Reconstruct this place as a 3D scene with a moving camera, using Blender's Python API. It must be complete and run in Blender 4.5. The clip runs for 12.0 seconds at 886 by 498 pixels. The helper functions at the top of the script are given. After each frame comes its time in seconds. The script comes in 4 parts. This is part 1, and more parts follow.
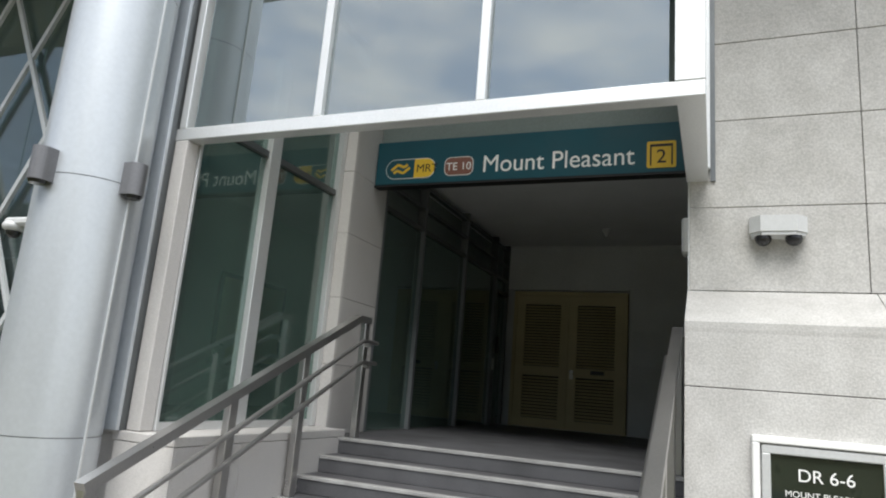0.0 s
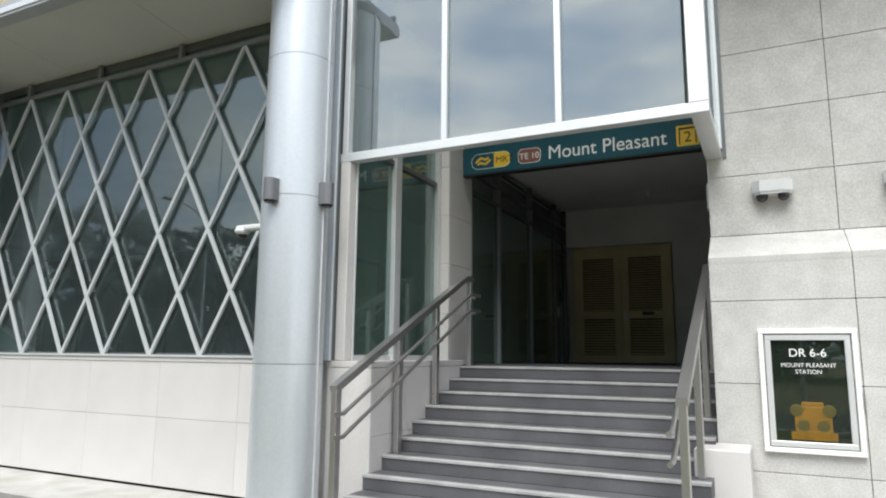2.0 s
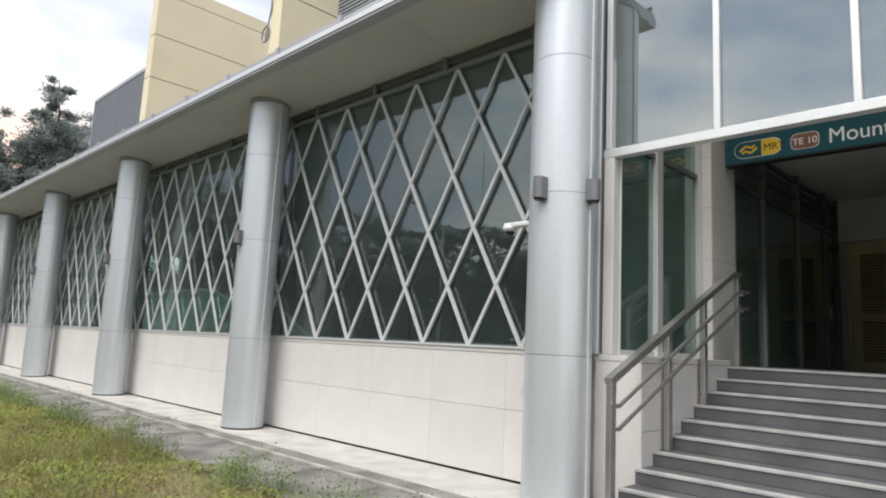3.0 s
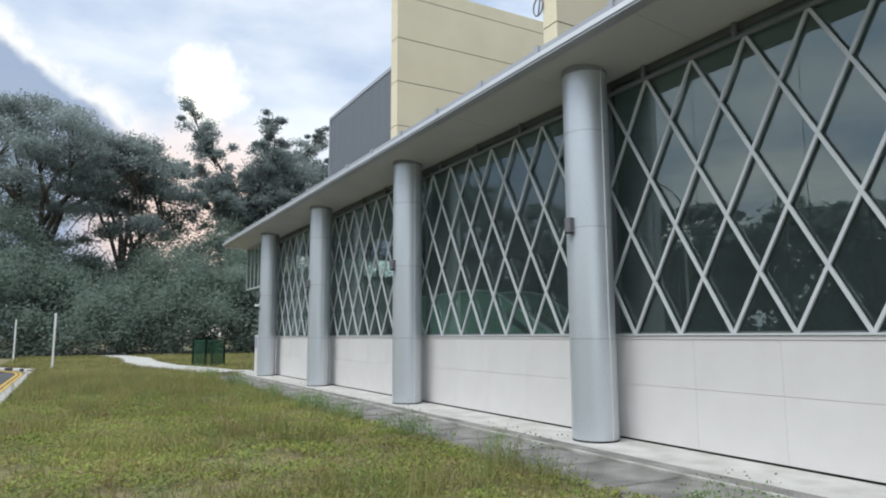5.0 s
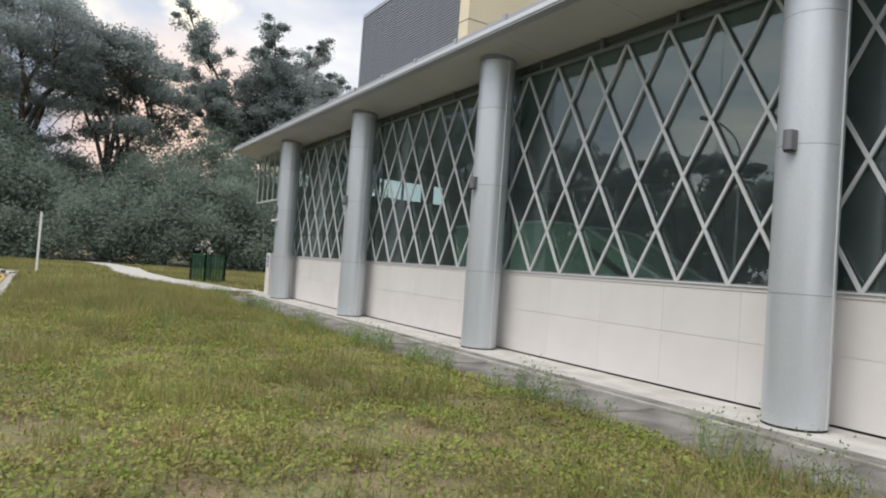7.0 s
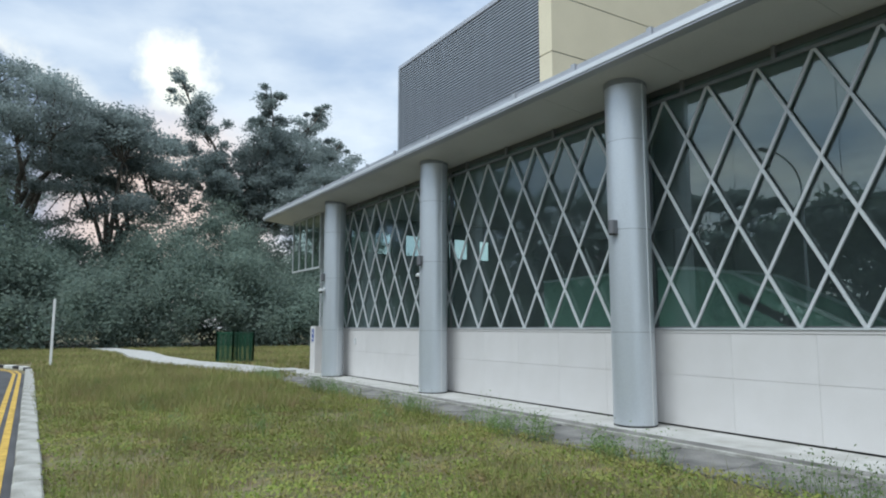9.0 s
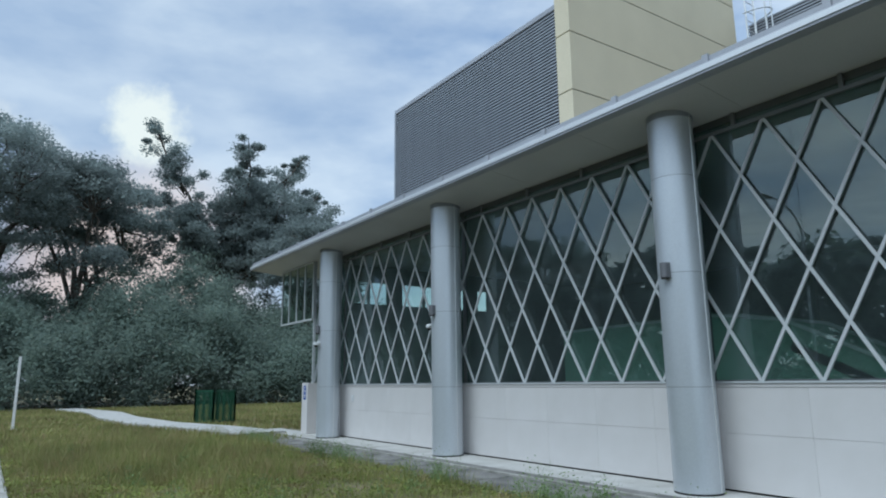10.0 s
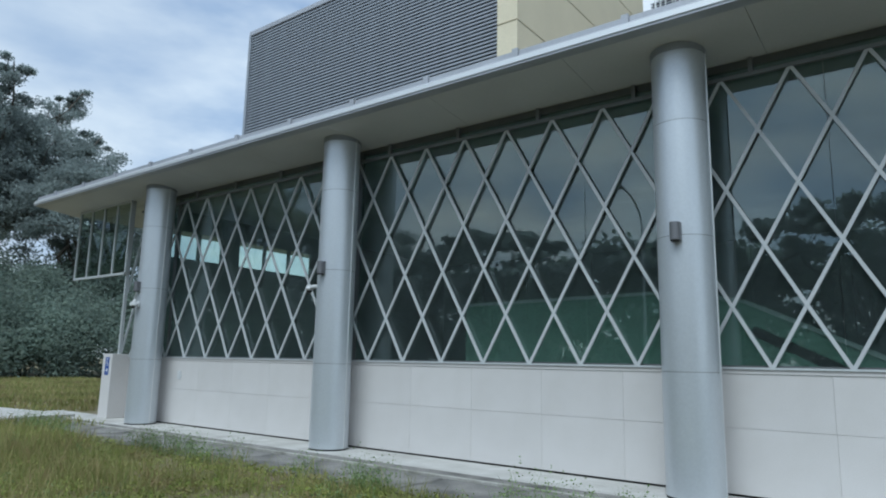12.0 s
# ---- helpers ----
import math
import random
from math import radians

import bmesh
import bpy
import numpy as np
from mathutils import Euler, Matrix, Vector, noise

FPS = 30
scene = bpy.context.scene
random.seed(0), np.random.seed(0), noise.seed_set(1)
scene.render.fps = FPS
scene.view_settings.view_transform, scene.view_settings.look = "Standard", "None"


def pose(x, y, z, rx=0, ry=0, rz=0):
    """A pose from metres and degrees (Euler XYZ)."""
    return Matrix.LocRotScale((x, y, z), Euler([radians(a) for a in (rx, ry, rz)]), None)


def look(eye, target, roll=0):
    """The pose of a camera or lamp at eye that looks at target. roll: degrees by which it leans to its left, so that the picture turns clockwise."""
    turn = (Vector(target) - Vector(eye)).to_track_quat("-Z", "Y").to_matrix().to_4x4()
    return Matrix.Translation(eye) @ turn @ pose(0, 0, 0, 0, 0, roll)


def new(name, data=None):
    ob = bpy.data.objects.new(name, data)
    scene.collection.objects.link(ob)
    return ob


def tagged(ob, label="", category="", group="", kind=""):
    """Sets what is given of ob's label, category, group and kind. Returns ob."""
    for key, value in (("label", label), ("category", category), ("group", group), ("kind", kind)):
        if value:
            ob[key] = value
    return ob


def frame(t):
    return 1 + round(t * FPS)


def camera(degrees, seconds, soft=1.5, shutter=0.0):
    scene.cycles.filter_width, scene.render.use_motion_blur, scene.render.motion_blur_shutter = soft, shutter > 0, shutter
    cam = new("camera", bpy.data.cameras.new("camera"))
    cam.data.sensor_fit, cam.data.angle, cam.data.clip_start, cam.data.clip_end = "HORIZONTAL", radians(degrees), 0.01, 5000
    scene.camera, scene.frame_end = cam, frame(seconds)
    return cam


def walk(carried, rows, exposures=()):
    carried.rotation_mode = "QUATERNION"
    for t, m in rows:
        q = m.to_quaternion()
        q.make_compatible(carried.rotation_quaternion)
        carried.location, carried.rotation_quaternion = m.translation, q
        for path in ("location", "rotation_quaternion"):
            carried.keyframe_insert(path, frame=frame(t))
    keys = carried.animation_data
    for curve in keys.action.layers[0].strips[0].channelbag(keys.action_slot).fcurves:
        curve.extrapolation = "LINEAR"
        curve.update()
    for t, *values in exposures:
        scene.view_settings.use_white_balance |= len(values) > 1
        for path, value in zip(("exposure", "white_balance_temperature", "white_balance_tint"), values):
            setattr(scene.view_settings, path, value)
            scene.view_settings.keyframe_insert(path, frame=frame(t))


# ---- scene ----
cam = camera(67.62, 12.0, soft=2.0)
ROWS = [
    (0.0, 4.757, -3.799, 2.035, 21.844, 12.005, -4.546),
    (0.5, 4.482, -3.679, 2.069, 17.895, 13.831, -6.017),
    (1.0, 4.449, -3.636, 2.052, 17.695, 14.552, -5.76),
    (1.5, 4.602, -4.78, 2.0, 16.3, 11.35, -2.8),
    (2.0, 5.071, -6.056, 1.652, 26.061, 9.023, -0.547),
    (2.5, 5.122, -6.256, 1.649, 39.365, 9.375, -1.549),
    (3.0, 4.758, -6.499, 1.577, 44.707, 8.322, -2.825),
    (3.5, 4.106, -6.788, 1.597, 54.183, 7.606, -1.644),
    (5.5, 1.106, -7.839, 1.586, 61.665, 7.448, -0.072),
    (6.0, 0.171, -7.985, 1.569, 62.838, 7.407, -0.52),
    (6.5, -0.694, -8.135, 1.551, 59.263, 4.837, -2.179),
    (7.0, -1.525, -8.158, 1.526, 58.773, 1.756, -4.213),
    (7.5, -2.307, -8.43, 1.566, 62.337, 3.609, -4.754),
    (9.5, -5.403, -9.334, 1.623, 56.523, 8.314, 1.039),
    (10.0, -6.163, -9.42, 1.654, 55.842, 11.342, 0.618),
    (10.5, -7.181, -9.358, 1.624, 52.652, 13.08, 0.233),
    (11.0, -8.1, -9.352, 1.644, 48.612, 10.404, -1.188),
    (11.5, -8.951, -9.317, 1.583, 44.707, 9.491, -1.893),
    (12.0, -9.929, -9.272, 1.586, 37.042, 9.8, -1.132),
]
dense = []
for a, b in zip(ROWS, ROWS[1:]):
    dense.append(a)
    if 1.0 <= a[0] < 2.0:
        dense += [tuple(u + (v - u) * k / 5 for u, v in zip(a, b)) for k in range(1, 5)]
dense.append(ROWS[-1])
walk(cam, [(t, pose(x, y, z, 90 + p, r, w)) for t, x, y, z, w, p, r in dense],
     exposures=[(0.0, 1.08, 6200, 8), (1.5, 1.05, 6200, 8), (2.0, 1.2, 6150, 7), (3.0, 1.05, 6400, 9), (3.5, 0.95, 6600, 10),
                (5.5, 0.6, 5500, 3), (6.0, 0.42, 5300, 1), (6.5, 0.42, 5300, 1), (7.0, 0.74, 6350, 10), (7.7, 0.72, 6250, 10),
                (9.5, 0.5, 5300, 1), (10.5, 0.2, 5120, 1), (12.0, 0.42, 5300, 1)])

# ---- world and sun ----
SUN_YAW, SUN_UP = 190.0, 60.0
world = bpy.data.worlds.new("world")
scene.world = world
world.use_nodes = True
wn, wl = world.node_tree.nodes, world.node_tree.links
wn.clear()
w_out, w_bg, w_sky = wn.new("ShaderNodeOutputWorld"), wn.new("ShaderNodeBackground"), wn.new("ShaderNodeTexSky")
w_sky.sky_type, w_sky.sun_disc = "NISHITA", False
w_sky.sun_elevation, w_sky.sun_rotation = radians(SUN_UP), radians(-SUN_YAW)
w_sky.altitude, w_sky.air_density, w_sky.dust_density = 20, 1.0, 1.0
w_co, w_map = wn.new("ShaderNodeTexCoord"), wn.new("ShaderNodeMapping")
w_map.inputs["Scale"].default_value = (1.0, 1.0, 2.6)
w_n1, w_n2 = wn.new("ShaderNodeTexNoise"), wn.new("ShaderNodeTexNoise")
w_n1.inputs["Scale"].default_value, w_n1.inputs["Detail"].default_value, w_n1.inputs["Roughness"].default_value = 1.9, 9, 0.55
w_n2.inputs["Scale"].default_value, w_n2.inputs["Detail"].default_value = 5.0, 7
w_r1, w_r2 = wn.new("ShaderNodeValToRGB"), wn.new("ShaderNodeValToRGB")
w_r1.color_ramp.elements[0].position, w_r1.color_ramp.elements[1].position = 0.24, 0.66
w_r2.color_ramp.elements[0].position, w_r2.color_ramp.elements[1].position = 0.36, 0.66
w_r2.color_ramp.elements[0].color = (4.0, 4.35, 5.0, 1)
w_r2.color_ramp.elements[1].color = (8.6, 8.0, 7.2, 1)
w_r1.color_ramp.elements[0].color = (0.42, 0.42, 0.42, 1)


def sky_math(op, a, b, c=None):
    n = wn.new("ShaderNodeMath")
    n.operation = op
    for k, v in enumerate((a, b, c)):
        if v is None:
            continue
        if isinstance(v, (int, float)):
            n.inputs[k].default_value = v
        else:
            wl.new(v, n.inputs[k])
    return n.outputs["Value"]


def toward(way):
    """How far the view looks along a direction: its cosine."""
    n = wn.new("ShaderNodeVectorMath")
    n.operation = "DOT_PRODUCT"
    wl.new(w_co.outputs["Generated"], n.inputs[0])
    n.inputs[1].default_value = Vector(way).normalized()
    return n.outputs["Value"]


def fade(value, lo, hi):
    n = wn.new("ShaderNodeMapRange")
    n.interpolation_type = "SMOOTHSTEP"
    n.inputs["From Min"].default_value, n.inputs["From Max"].default_value = lo, hi
    wl.new(value, n.inputs["Value"])
    return n.outputs["Result"]


def over(below, color, amount):
    n = wn.new("ShaderNodeMix")
    n.data_type = "RGBA"
    wl.new(amount, n.inputs["Factor"])
    wl.new(below, n.inputs["A"])
    if isinstance(color, tuple):
        n.inputs["B"].default_value = (*color, 1)
    else:
        wl.new(color, n.inputs["B"])
    return n.outputs["Result"]


wl.new(w_co.outputs["Generated"], w_map.inputs["Vector"])
wl.new(w_map.outputs["Vector"], w_n1.inputs["Vector"])
wl.new(w_map.outputs["Vector"], w_n2.inputs["Vector"])
wl.new(w_n1.outputs["Fac"], w_r1.inputs["Fac"])
wl.new(w_n2.outputs["Fac"], w_r2.inputs["Fac"])
w_puff = wn.new("ShaderNodeTexNoise")
w_puff.inputs["Scale"].default_value, w_puff.inputs["Detail"].default_value, w_puff.inputs["Roughness"].default_value = 13.0, 8, 0.6
wl.new(w_co.outputs["Generated"], w_puff.inputs["Vector"])
rough_edge = sky_math("SUBTRACT", w_puff.outputs["Fac"], 0.5)
sky_col = over(w_sky.outputs["Color"], w_r2.outputs["Color"], w_r1.outputs["Color"])
# evening side: thin milky veil, warm glow low behind the trees, a blue-grey bank with a lit rim, one lit puff
veil = sky_math("MULTIPLY", fade(toward((-0.95, 0.06, 0.30)), 0.80, 0.995), 0.5)
sky_col = over(sky_col, (3.7, 3.9, 4.35), veil)
BANK = Vector((-0.951, -0.007, 0.31)).cross(Vector((-0.917, -0.122, 0.379))).normalized()
if BANK.dot(Vector((-0.944, -0.096, 0.314))) < 0:
    BANK = -BANK
side = sky_math("MULTIPLY_ADD", rough_edge, 0.055, toward(BANK))
near_bank = fade(toward((-0.92, -0.30, 0.24)), 0.86, 0.965)
rim = sky_math("MULTIPLY", sky_math("MULTIPLY", fade(side, -0.045, -0.004), near_bank), fade(w_puff.outputs["Fac"], 0.36, 0.60))
sky_col = over(sky_col, (6.4, 5.9, 5.3), rim)
sky_col = over(sky_col, (1.75, 2.15, 3.0), sky_math("MULTIPLY", sky_math("MULTIPLY", fade(side, -0.004, 0.012), near_bank), 0.85))
glow = fade(sky_math("MULTIPLY_ADD", rough_edge, 0.012, toward((-0.976, 0.157, 0.147))), 0.982, 0.9995)
sky_col = over(sky_col, (7.4, 4.9, 3.5), sky_math("MULTIPLY", glow, 0.7))
puff = fade(sky_math("MULTIPLY_ADD", rough_edge, 0.0060, toward((-0.926, 0.149, 0.346))), 0.9979, 0.9998)
sky_col = over(sky_col, (7.6, 6.9, 5.7), puff)
wl.new(sky_col, w_bg.inputs["Color"])
w_bg.inputs["Strength"].default_value = 0.105
wl.new(w_bg.outputs["Background"], w_out.inputs["Surface"])

sun = new("sun", bpy.data.lights.new("sun", "SUN"))
sun.data.energy, sun.data.angle, sun.data.color = 2.15, radians(40), (1.0, 0.95, 0.88)
sun_way = Vector((-math.sin(radians(SUN_YAW)) * math.cos(radians(SUN_UP)), math.cos(radians(SUN_YAW)) * math.cos(radians(SUN_UP)), math.sin(radians(SUN_UP))))
sun.matrix_world = look(sun_way * 60, (0, 0, 0))


# ---- materials ----
def material(name, color, rough=0.6, metal=0.0, var=0.12, scale=3.0, fine=60.0, bump=0.15, color2=None, spec=0.5, per_piece=0.0):
    """A painted, stone or metal surface: two scales of variation, relief, uneven gloss."""
    m = bpy.data.materials.new(name)
    m.use_nodes = True
    n, l = m.node_tree.nodes, m.node_tree.links
    b = n["Principled BSDF"]
    b.inputs["Metallic"].default_value = metal
    b.inputs["Specular IOR Level"].default_value = spec
    co = n.new("ShaderNodeTexCoord")
    big, small = n.new("ShaderNodeTexNoise"), n.new("ShaderNodeTexNoise")
    big.inputs["Scale"].default_value, big.inputs["Detail"].default_value = scale, 5
    small.inputs["Scale"].default_value, small.inputs["Detail"].default_value = fine, 3
    l.new(co.outputs["Object"], big.inputs["Vector"])
    l.new(co.outputs["Object"], small.inputs["Vector"])
    mix = n.new("ShaderNodeMix")
    mix.data_type = "RGBA"
    c2 = color2 or tuple(c * (1 - 2 * var) for c in color)
    ramp = n.new("ShaderNodeValToRGB")
    ramp.color_ramp.elements[0].position, ramp.color_ramp.elements[1].position = 0.32, 0.68
    l.new(big.outputs["Fac"], ramp.inputs["Fac"])
    l.new(ramp.outputs["Color"], mix.inputs["Factor"])
    mix.inputs["A"].default_value, mix.inputs["B"].default_value = (*color, 1), (*c2, 1)
    hsv = n.new("ShaderNodeHueSaturation")
    val = n.new("ShaderNodeMapRange")
    val.inputs["From Min"].default_value, val.inputs["From Max"].default_value = 0.3, 0.7
    val.inputs["To Min"].default_value, val.inputs["To Max"].default_value = 1 - var, 1 + var
    l.new(small.outputs["Fac"], val.inputs["Value"])
    last = val.outputs["Result"]
    if per_piece:
        info, pm, mul = n.new("ShaderNodeObjectInfo"), n.new("ShaderNodeMapRange"), n.new("ShaderNodeMath")
        pm.inputs["To Min"].default_value, pm.inputs["To Max"].default_value = 1 - per_piece, 1 + per_piece
        mul.operation = "MULTIPLY"
        l.new(info.outputs["Random"], pm.inputs["Value"])
        l.new(pm.outputs["Result"], mul.inputs[0])
        l.new(last, mul.inputs[1])
        last = mul.outputs["Value"]
    l.new(last, hsv.inputs["Value"])
    l.new(mix.outputs["Result"], hsv.inputs["Color"])
    l.new(hsv.outputs["Color"], b.inputs["Base Color"])
    rr = n.new("ShaderNodeMapRange")
    rr.inputs["To Min"].default_value, rr.inputs["To Max"].default_value = max(0.03, rough - 0.12), min(1, rough + 0.12)
    l.new(big.outputs["Fac"], rr.inputs["Value"])
    l.new(rr.outputs["Result"], b.inputs["Roughness"])
    if bump:
        bp = n.new("ShaderNodeBump")
        bp.inputs["Strength"].default_value, bp.inputs["Distance"].default_value = bump, 0.004
        l.new(small.outputs["Fac"], bp.inputs["Height"])
        l.new(bp.outputs["Normal"], b.inputs["Normal"])
    return m


def glass_material(name, tint, gloss_ior=1.6, coat=0.0, rough=0.0, veil_mix=0.0, veil_color=(0.45, 0.53, 0.55)):
    m = bpy.data.materials.new(name)
    m.use_nodes = True
    n, l = m.node_tree.nodes, m.node_tree.links
    n.clear()
    out, mix, tr, gl, fr = (n.new("ShaderNode" + k) for k in ("OutputMaterial", "MixShader", "BsdfTransparent", "BsdfGlossy", "LayerWeight"))
    tr.inputs["Color"].default_value = (*tint, 1)
    gl.inputs["Roughness"].default_value = rough
    gl.inputs["Color"].default_value = (0.92, 0.96, 0.97, 1)
    # the gloss of a thin pane rises alike on both of its faces
    fr.inputs["Blend"].default_value = 0.5
    steep, lift = n.new("ShaderNodeMath"), n.new("ShaderNodeMapRange")
    steep.operation = "POWER"
    steep.inputs[1].default_value = 5.0
    lift.inputs["To Min"].default_value = coat + ((gloss_ior - 1) / (gloss_ior + 1)) ** 2
    l.new(fr.outputs["Facing"], steep.inputs[0])
    l.new(steep.outputs["Value"], lift.inputs["Value"])
    l.new(lift.outputs["Result"], mix.inputs["Fac"])
    l.new(tr.outputs["BSDF"], mix.inputs[1])
    l.new(gl.outputs["BSDF"], mix.inputs[2])
    last = mix
    if veil_mix:
        # pale milky veil painted into the pane to lift its blacks, uneven over it
        df, dm, co, nz, mr = (n.new("ShaderNode" + k) for k in ("BsdfDiffuse", "MixShader", "TexCoord", "TexNoise", "MapRange"))
        df.inputs["Color"].default_value = (*veil_color, 1)
        nz.inputs["Scale"].default_value, nz.inputs["Detail"].default_value = 1.2, 5
        l.new(co.outputs["Object"], nz.inputs["Vector"])
        mr.inputs["To Min"].default_value, mr.inputs["To Max"].default_value = veil_mix * 0.6, veil_mix * 1.4
        l.new(nz.outputs["Fac"], mr.inputs["Value"])
        l.new(mr.outputs["Result"], dm.inputs["Fac"])
        l.new(mix.outputs["Shader"], dm.inputs[1])
        l.new(df.outputs["BSDF"], dm.inputs[2])
        last = dm
    l.new(last.outputs["Shader"], out.inputs["Surface"])
    return m


M_GRANITE = material("pale_granite", (0.58, 0.56, 0.545), 0.6, var=0.10, scale=1.6, fine=120, bump=0.2, per_piece=0.025, color2=(0.54, 0.52, 0.50))
M_GRANITE_ROUGH = material("flamed_granite", (0.52, 0.51, 0.49), 0.75, var=0.16, scale=4.0, fine=75, bump=0.45, per_piece=0.03, color2=(0.44, 0.43, 0.41))
M_CLAD = material("silver_cladding", (0.58, 0.61, 0.64), 0.36, metal=0.5, var=0.03, scale=0.8, fine=30, bump=0.02, per_piece=0.03)
M_LATTICE = material("grey_painted_steel", (0.53, 0.55, 0.555), 0.45, metal=0.1, var=0.05, scale=2, fine=50, bump=0.04)
M_FRAME = material("dark_aluminium", (0.16, 0.17, 0.175), 0.4, metal=0.6, var=0.06, bump=0.03)
M_RAIL = material("grey_head_rail", (0.20, 0.21, 0.22), 0.5, metal=0.2, var=0.06, bump=0.03)
M_ALU = material("bright_aluminium", (0.74, 0.75, 0.75), 0.38, metal=0.5, var=0.04, scale=1.5, bump=0.03)
M_SOFFIT = material("soffit_panel", (0.50, 0.50, 0.49), 0.6, var=0.05, scale=0.7, bump=0.03)
M_FASCIA = material("roof_edge_metal", (0.42, 0.43, 0.46), 0.42, metal=0.3, var=0.08, scale=1.0, bump=0.04)
M_BEIGE = material("beige_render", (0.68, 0.61, 0.44), 0.8, var=0.05, scale=0.6, fine=40, bump=0.2)
M_LOUVRE = material("grey_louvre_metal", (0.31, 0.33, 0.36), 0.5, metal=0.2, var=0.06, bump=0.03)
# near black: paints the shade of recesses and louvres, also backs dark joints
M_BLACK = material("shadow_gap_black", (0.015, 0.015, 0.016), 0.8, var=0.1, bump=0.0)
M_CONC = material("pale_concrete", (0.44, 0.43, 0.41), 0.85, var=0.16, scale=2.2, fine=70, bump=0.4, color2=(0.32, 0.31, 0.285))
M_DRAIN = material("stained_paving", (0.23, 0.22, 0.205), 0.9, var=0.35, scale=1.5, fine=55, bump=0.5, per_piece=0.05, color2=(0.075, 0.072, 0.068))
M_STEP = material("dark_grey_granite", (0.105, 0.105, 0.112), 0.6, var=0.18, scale=2, fine=120, bump=0.25)
M_NOSING = material("pale_stair_nosing", (0.38, 0.375, 0.37), 0.7, var=0.15, scale=4, fine=100, bump=0.3)
M_STEEL = material("brushed_stainless", (0.52, 0.51, 0.50), 0.32, metal=0.9, var=0.05, scale=3, fine=90, bump=0.05)
M_DOOR = material("khaki_door_paint", (0.54, 0.47, 0.27), 0.5, var=0.05, scale=2, bump=0.05)
M_DARKWALL = material("grey_wall_tile", (0.62, 0.635, 0.635), 0.45, var=0.08, scale=1, bump=0.05, per_piece=0.04)
M_CEIL = material("grey_ceiling_panel", (0.74, 0.745, 0.745), 0.7, var=0.05, scale=1.0, bump=0.05)
M_SIGN = material("dark_teal_sign", (0.012, 0.075, 0.10), 0.35, var=0.04, bump=0.0)
M_WHITE = material("white_lettering", (0.80, 0.80, 0.78), 0.5, var=0.02, bump=0.0)
M_YELLOW = material("sign_yellow", (0.72, 0.47, 0.03), 0.45, var=0.03, bump=0.0)
M_BROWN = material("route_brown", (0.20, 0.085, 0.06), 0.45, var=0.03, bump=0.0)
M_INK = material("sign_black", (0.012, 0.012, 0.013), 0.4, var=0.05, bump=0.0)
M_BLUE = material("access_sign_blue", (0.02, 0.07, 0.30), 0.4, var=0.04, bump=0.0)
M_ORANGE = material("orange_valve_paint", (0.60, 0.27, 0.04), 0.45, var=0.1, scale=6, fine=40, bump=0.1)
M_BRASS = material("dull_brass", (0.50, 0.36, 0.13), 0.4, metal=0.7, var=0.12, scale=9, bump=0.05)
M_PLATE = material("dark_green_plate", (0.035, 0.042, 0.036), 0.3, var=0.05, bump=0.0)
M_LAMP = material("grey_lamp_body", (0.20, 0.20, 0.21), 0.4, metal=0.5, var=0.05, bump=0.02)
M_CCTV = material("pale_grey_plastic", (0.62, 0.63, 0.63), 0.4, var=0.04, bump=0.02)
M_DOMEGLASS = material("smoked_dome", (0.02, 0.02, 0.022), 0.08, var=0.02, bump=0.0)
M_ASPHALT = material("asphalt", (0.075, 0.075, 0.08), 0.9, var=0.25, scale=0.8, fine=90, bump=0.7)
M_KERB = material("kerb_concrete", (0.40, 0.39, 0.36), 0.9, var=0.18, scale=2, fine=60, bump=0.5, color2=(0.17, 0.165, 0.14))
M_ROADYELLOW = material("road_line_yellow", (0.55, 0.36, 0.06), 0.8, var=0.2, scale=5, fine=60, bump=0.3)
M_KERBBLACK = material("kerb_black_paint", (0.03, 0.03, 0.03), 0.8, var=0.2, bump=0.2)
M_KERBWHITE = material("kerb_white_paint", (0.65, 0.64, 0.60), 0.8, var=0.15, bump=0.2)
M_SOIL = material("grassy_soil", (0.13, 0.135, 0.05), 0.95, var=0.4, scale=2.6, fine=30, bump=0.9, color2=(0.17, 0.125, 0.08))
M_GREENFENCE = material("green_powder_coat", (0.02, 0.085, 0.045), 0.5, var=0.06, bump=0.02)
M_BARK = material("tree_bark", (0.11, 0.095, 0.075), 0.9, var=0.3, scale=2, fine=14, bump=0.8)
M_INFLOOR = material("station_floor", (0.38, 0.39, 0.38), 0.35, var=0.1, scale=1, bump=0.05)
M_INWALL = material("station_inner_wall", (0.22, 0.26, 0.25), 0.6, var=0.08, scale=0.7, bump=0.05)
M_GREENGLASS = material("green_balustrade_glass", (0.26, 0.40, 0.32), 0.3, var=0.05, bump=0.0)
G_FACADE = glass_material("tinted_facade_glass", (0.74, 0.84, 0.80), 1.45, 0.06, veil_mix=0.03)
G_BOX = glass_material("reflective_box_glass", (0.28, 0.35, 0.35), 1.6, 0.22, veil_mix=0.07, veil_color=(0.55, 0.62, 0.62))
G_SIDE = glass_material("green_side_glass", (0.56, 0.68, 0.63), 1.5, 0.12, veil_mix=0.055, veil_color=(0.40, 0.50, 0.46))
G_SHOW = glass_material("display_glass", (0.7, 0.75, 0.7), 1.5)


def leaf_material(name, a, b, trans=0.5, dry=None):
    m = bpy.data.materials.new(name)
    m.use_nodes = True
    n, l = m.node_tree.nodes, m.node_tree.links
    p = n["Principled BSDF"]
    p.inputs["Roughness"].default_value = 0.65
    p.inputs["Specular IOR Level"].default_value = 0.25
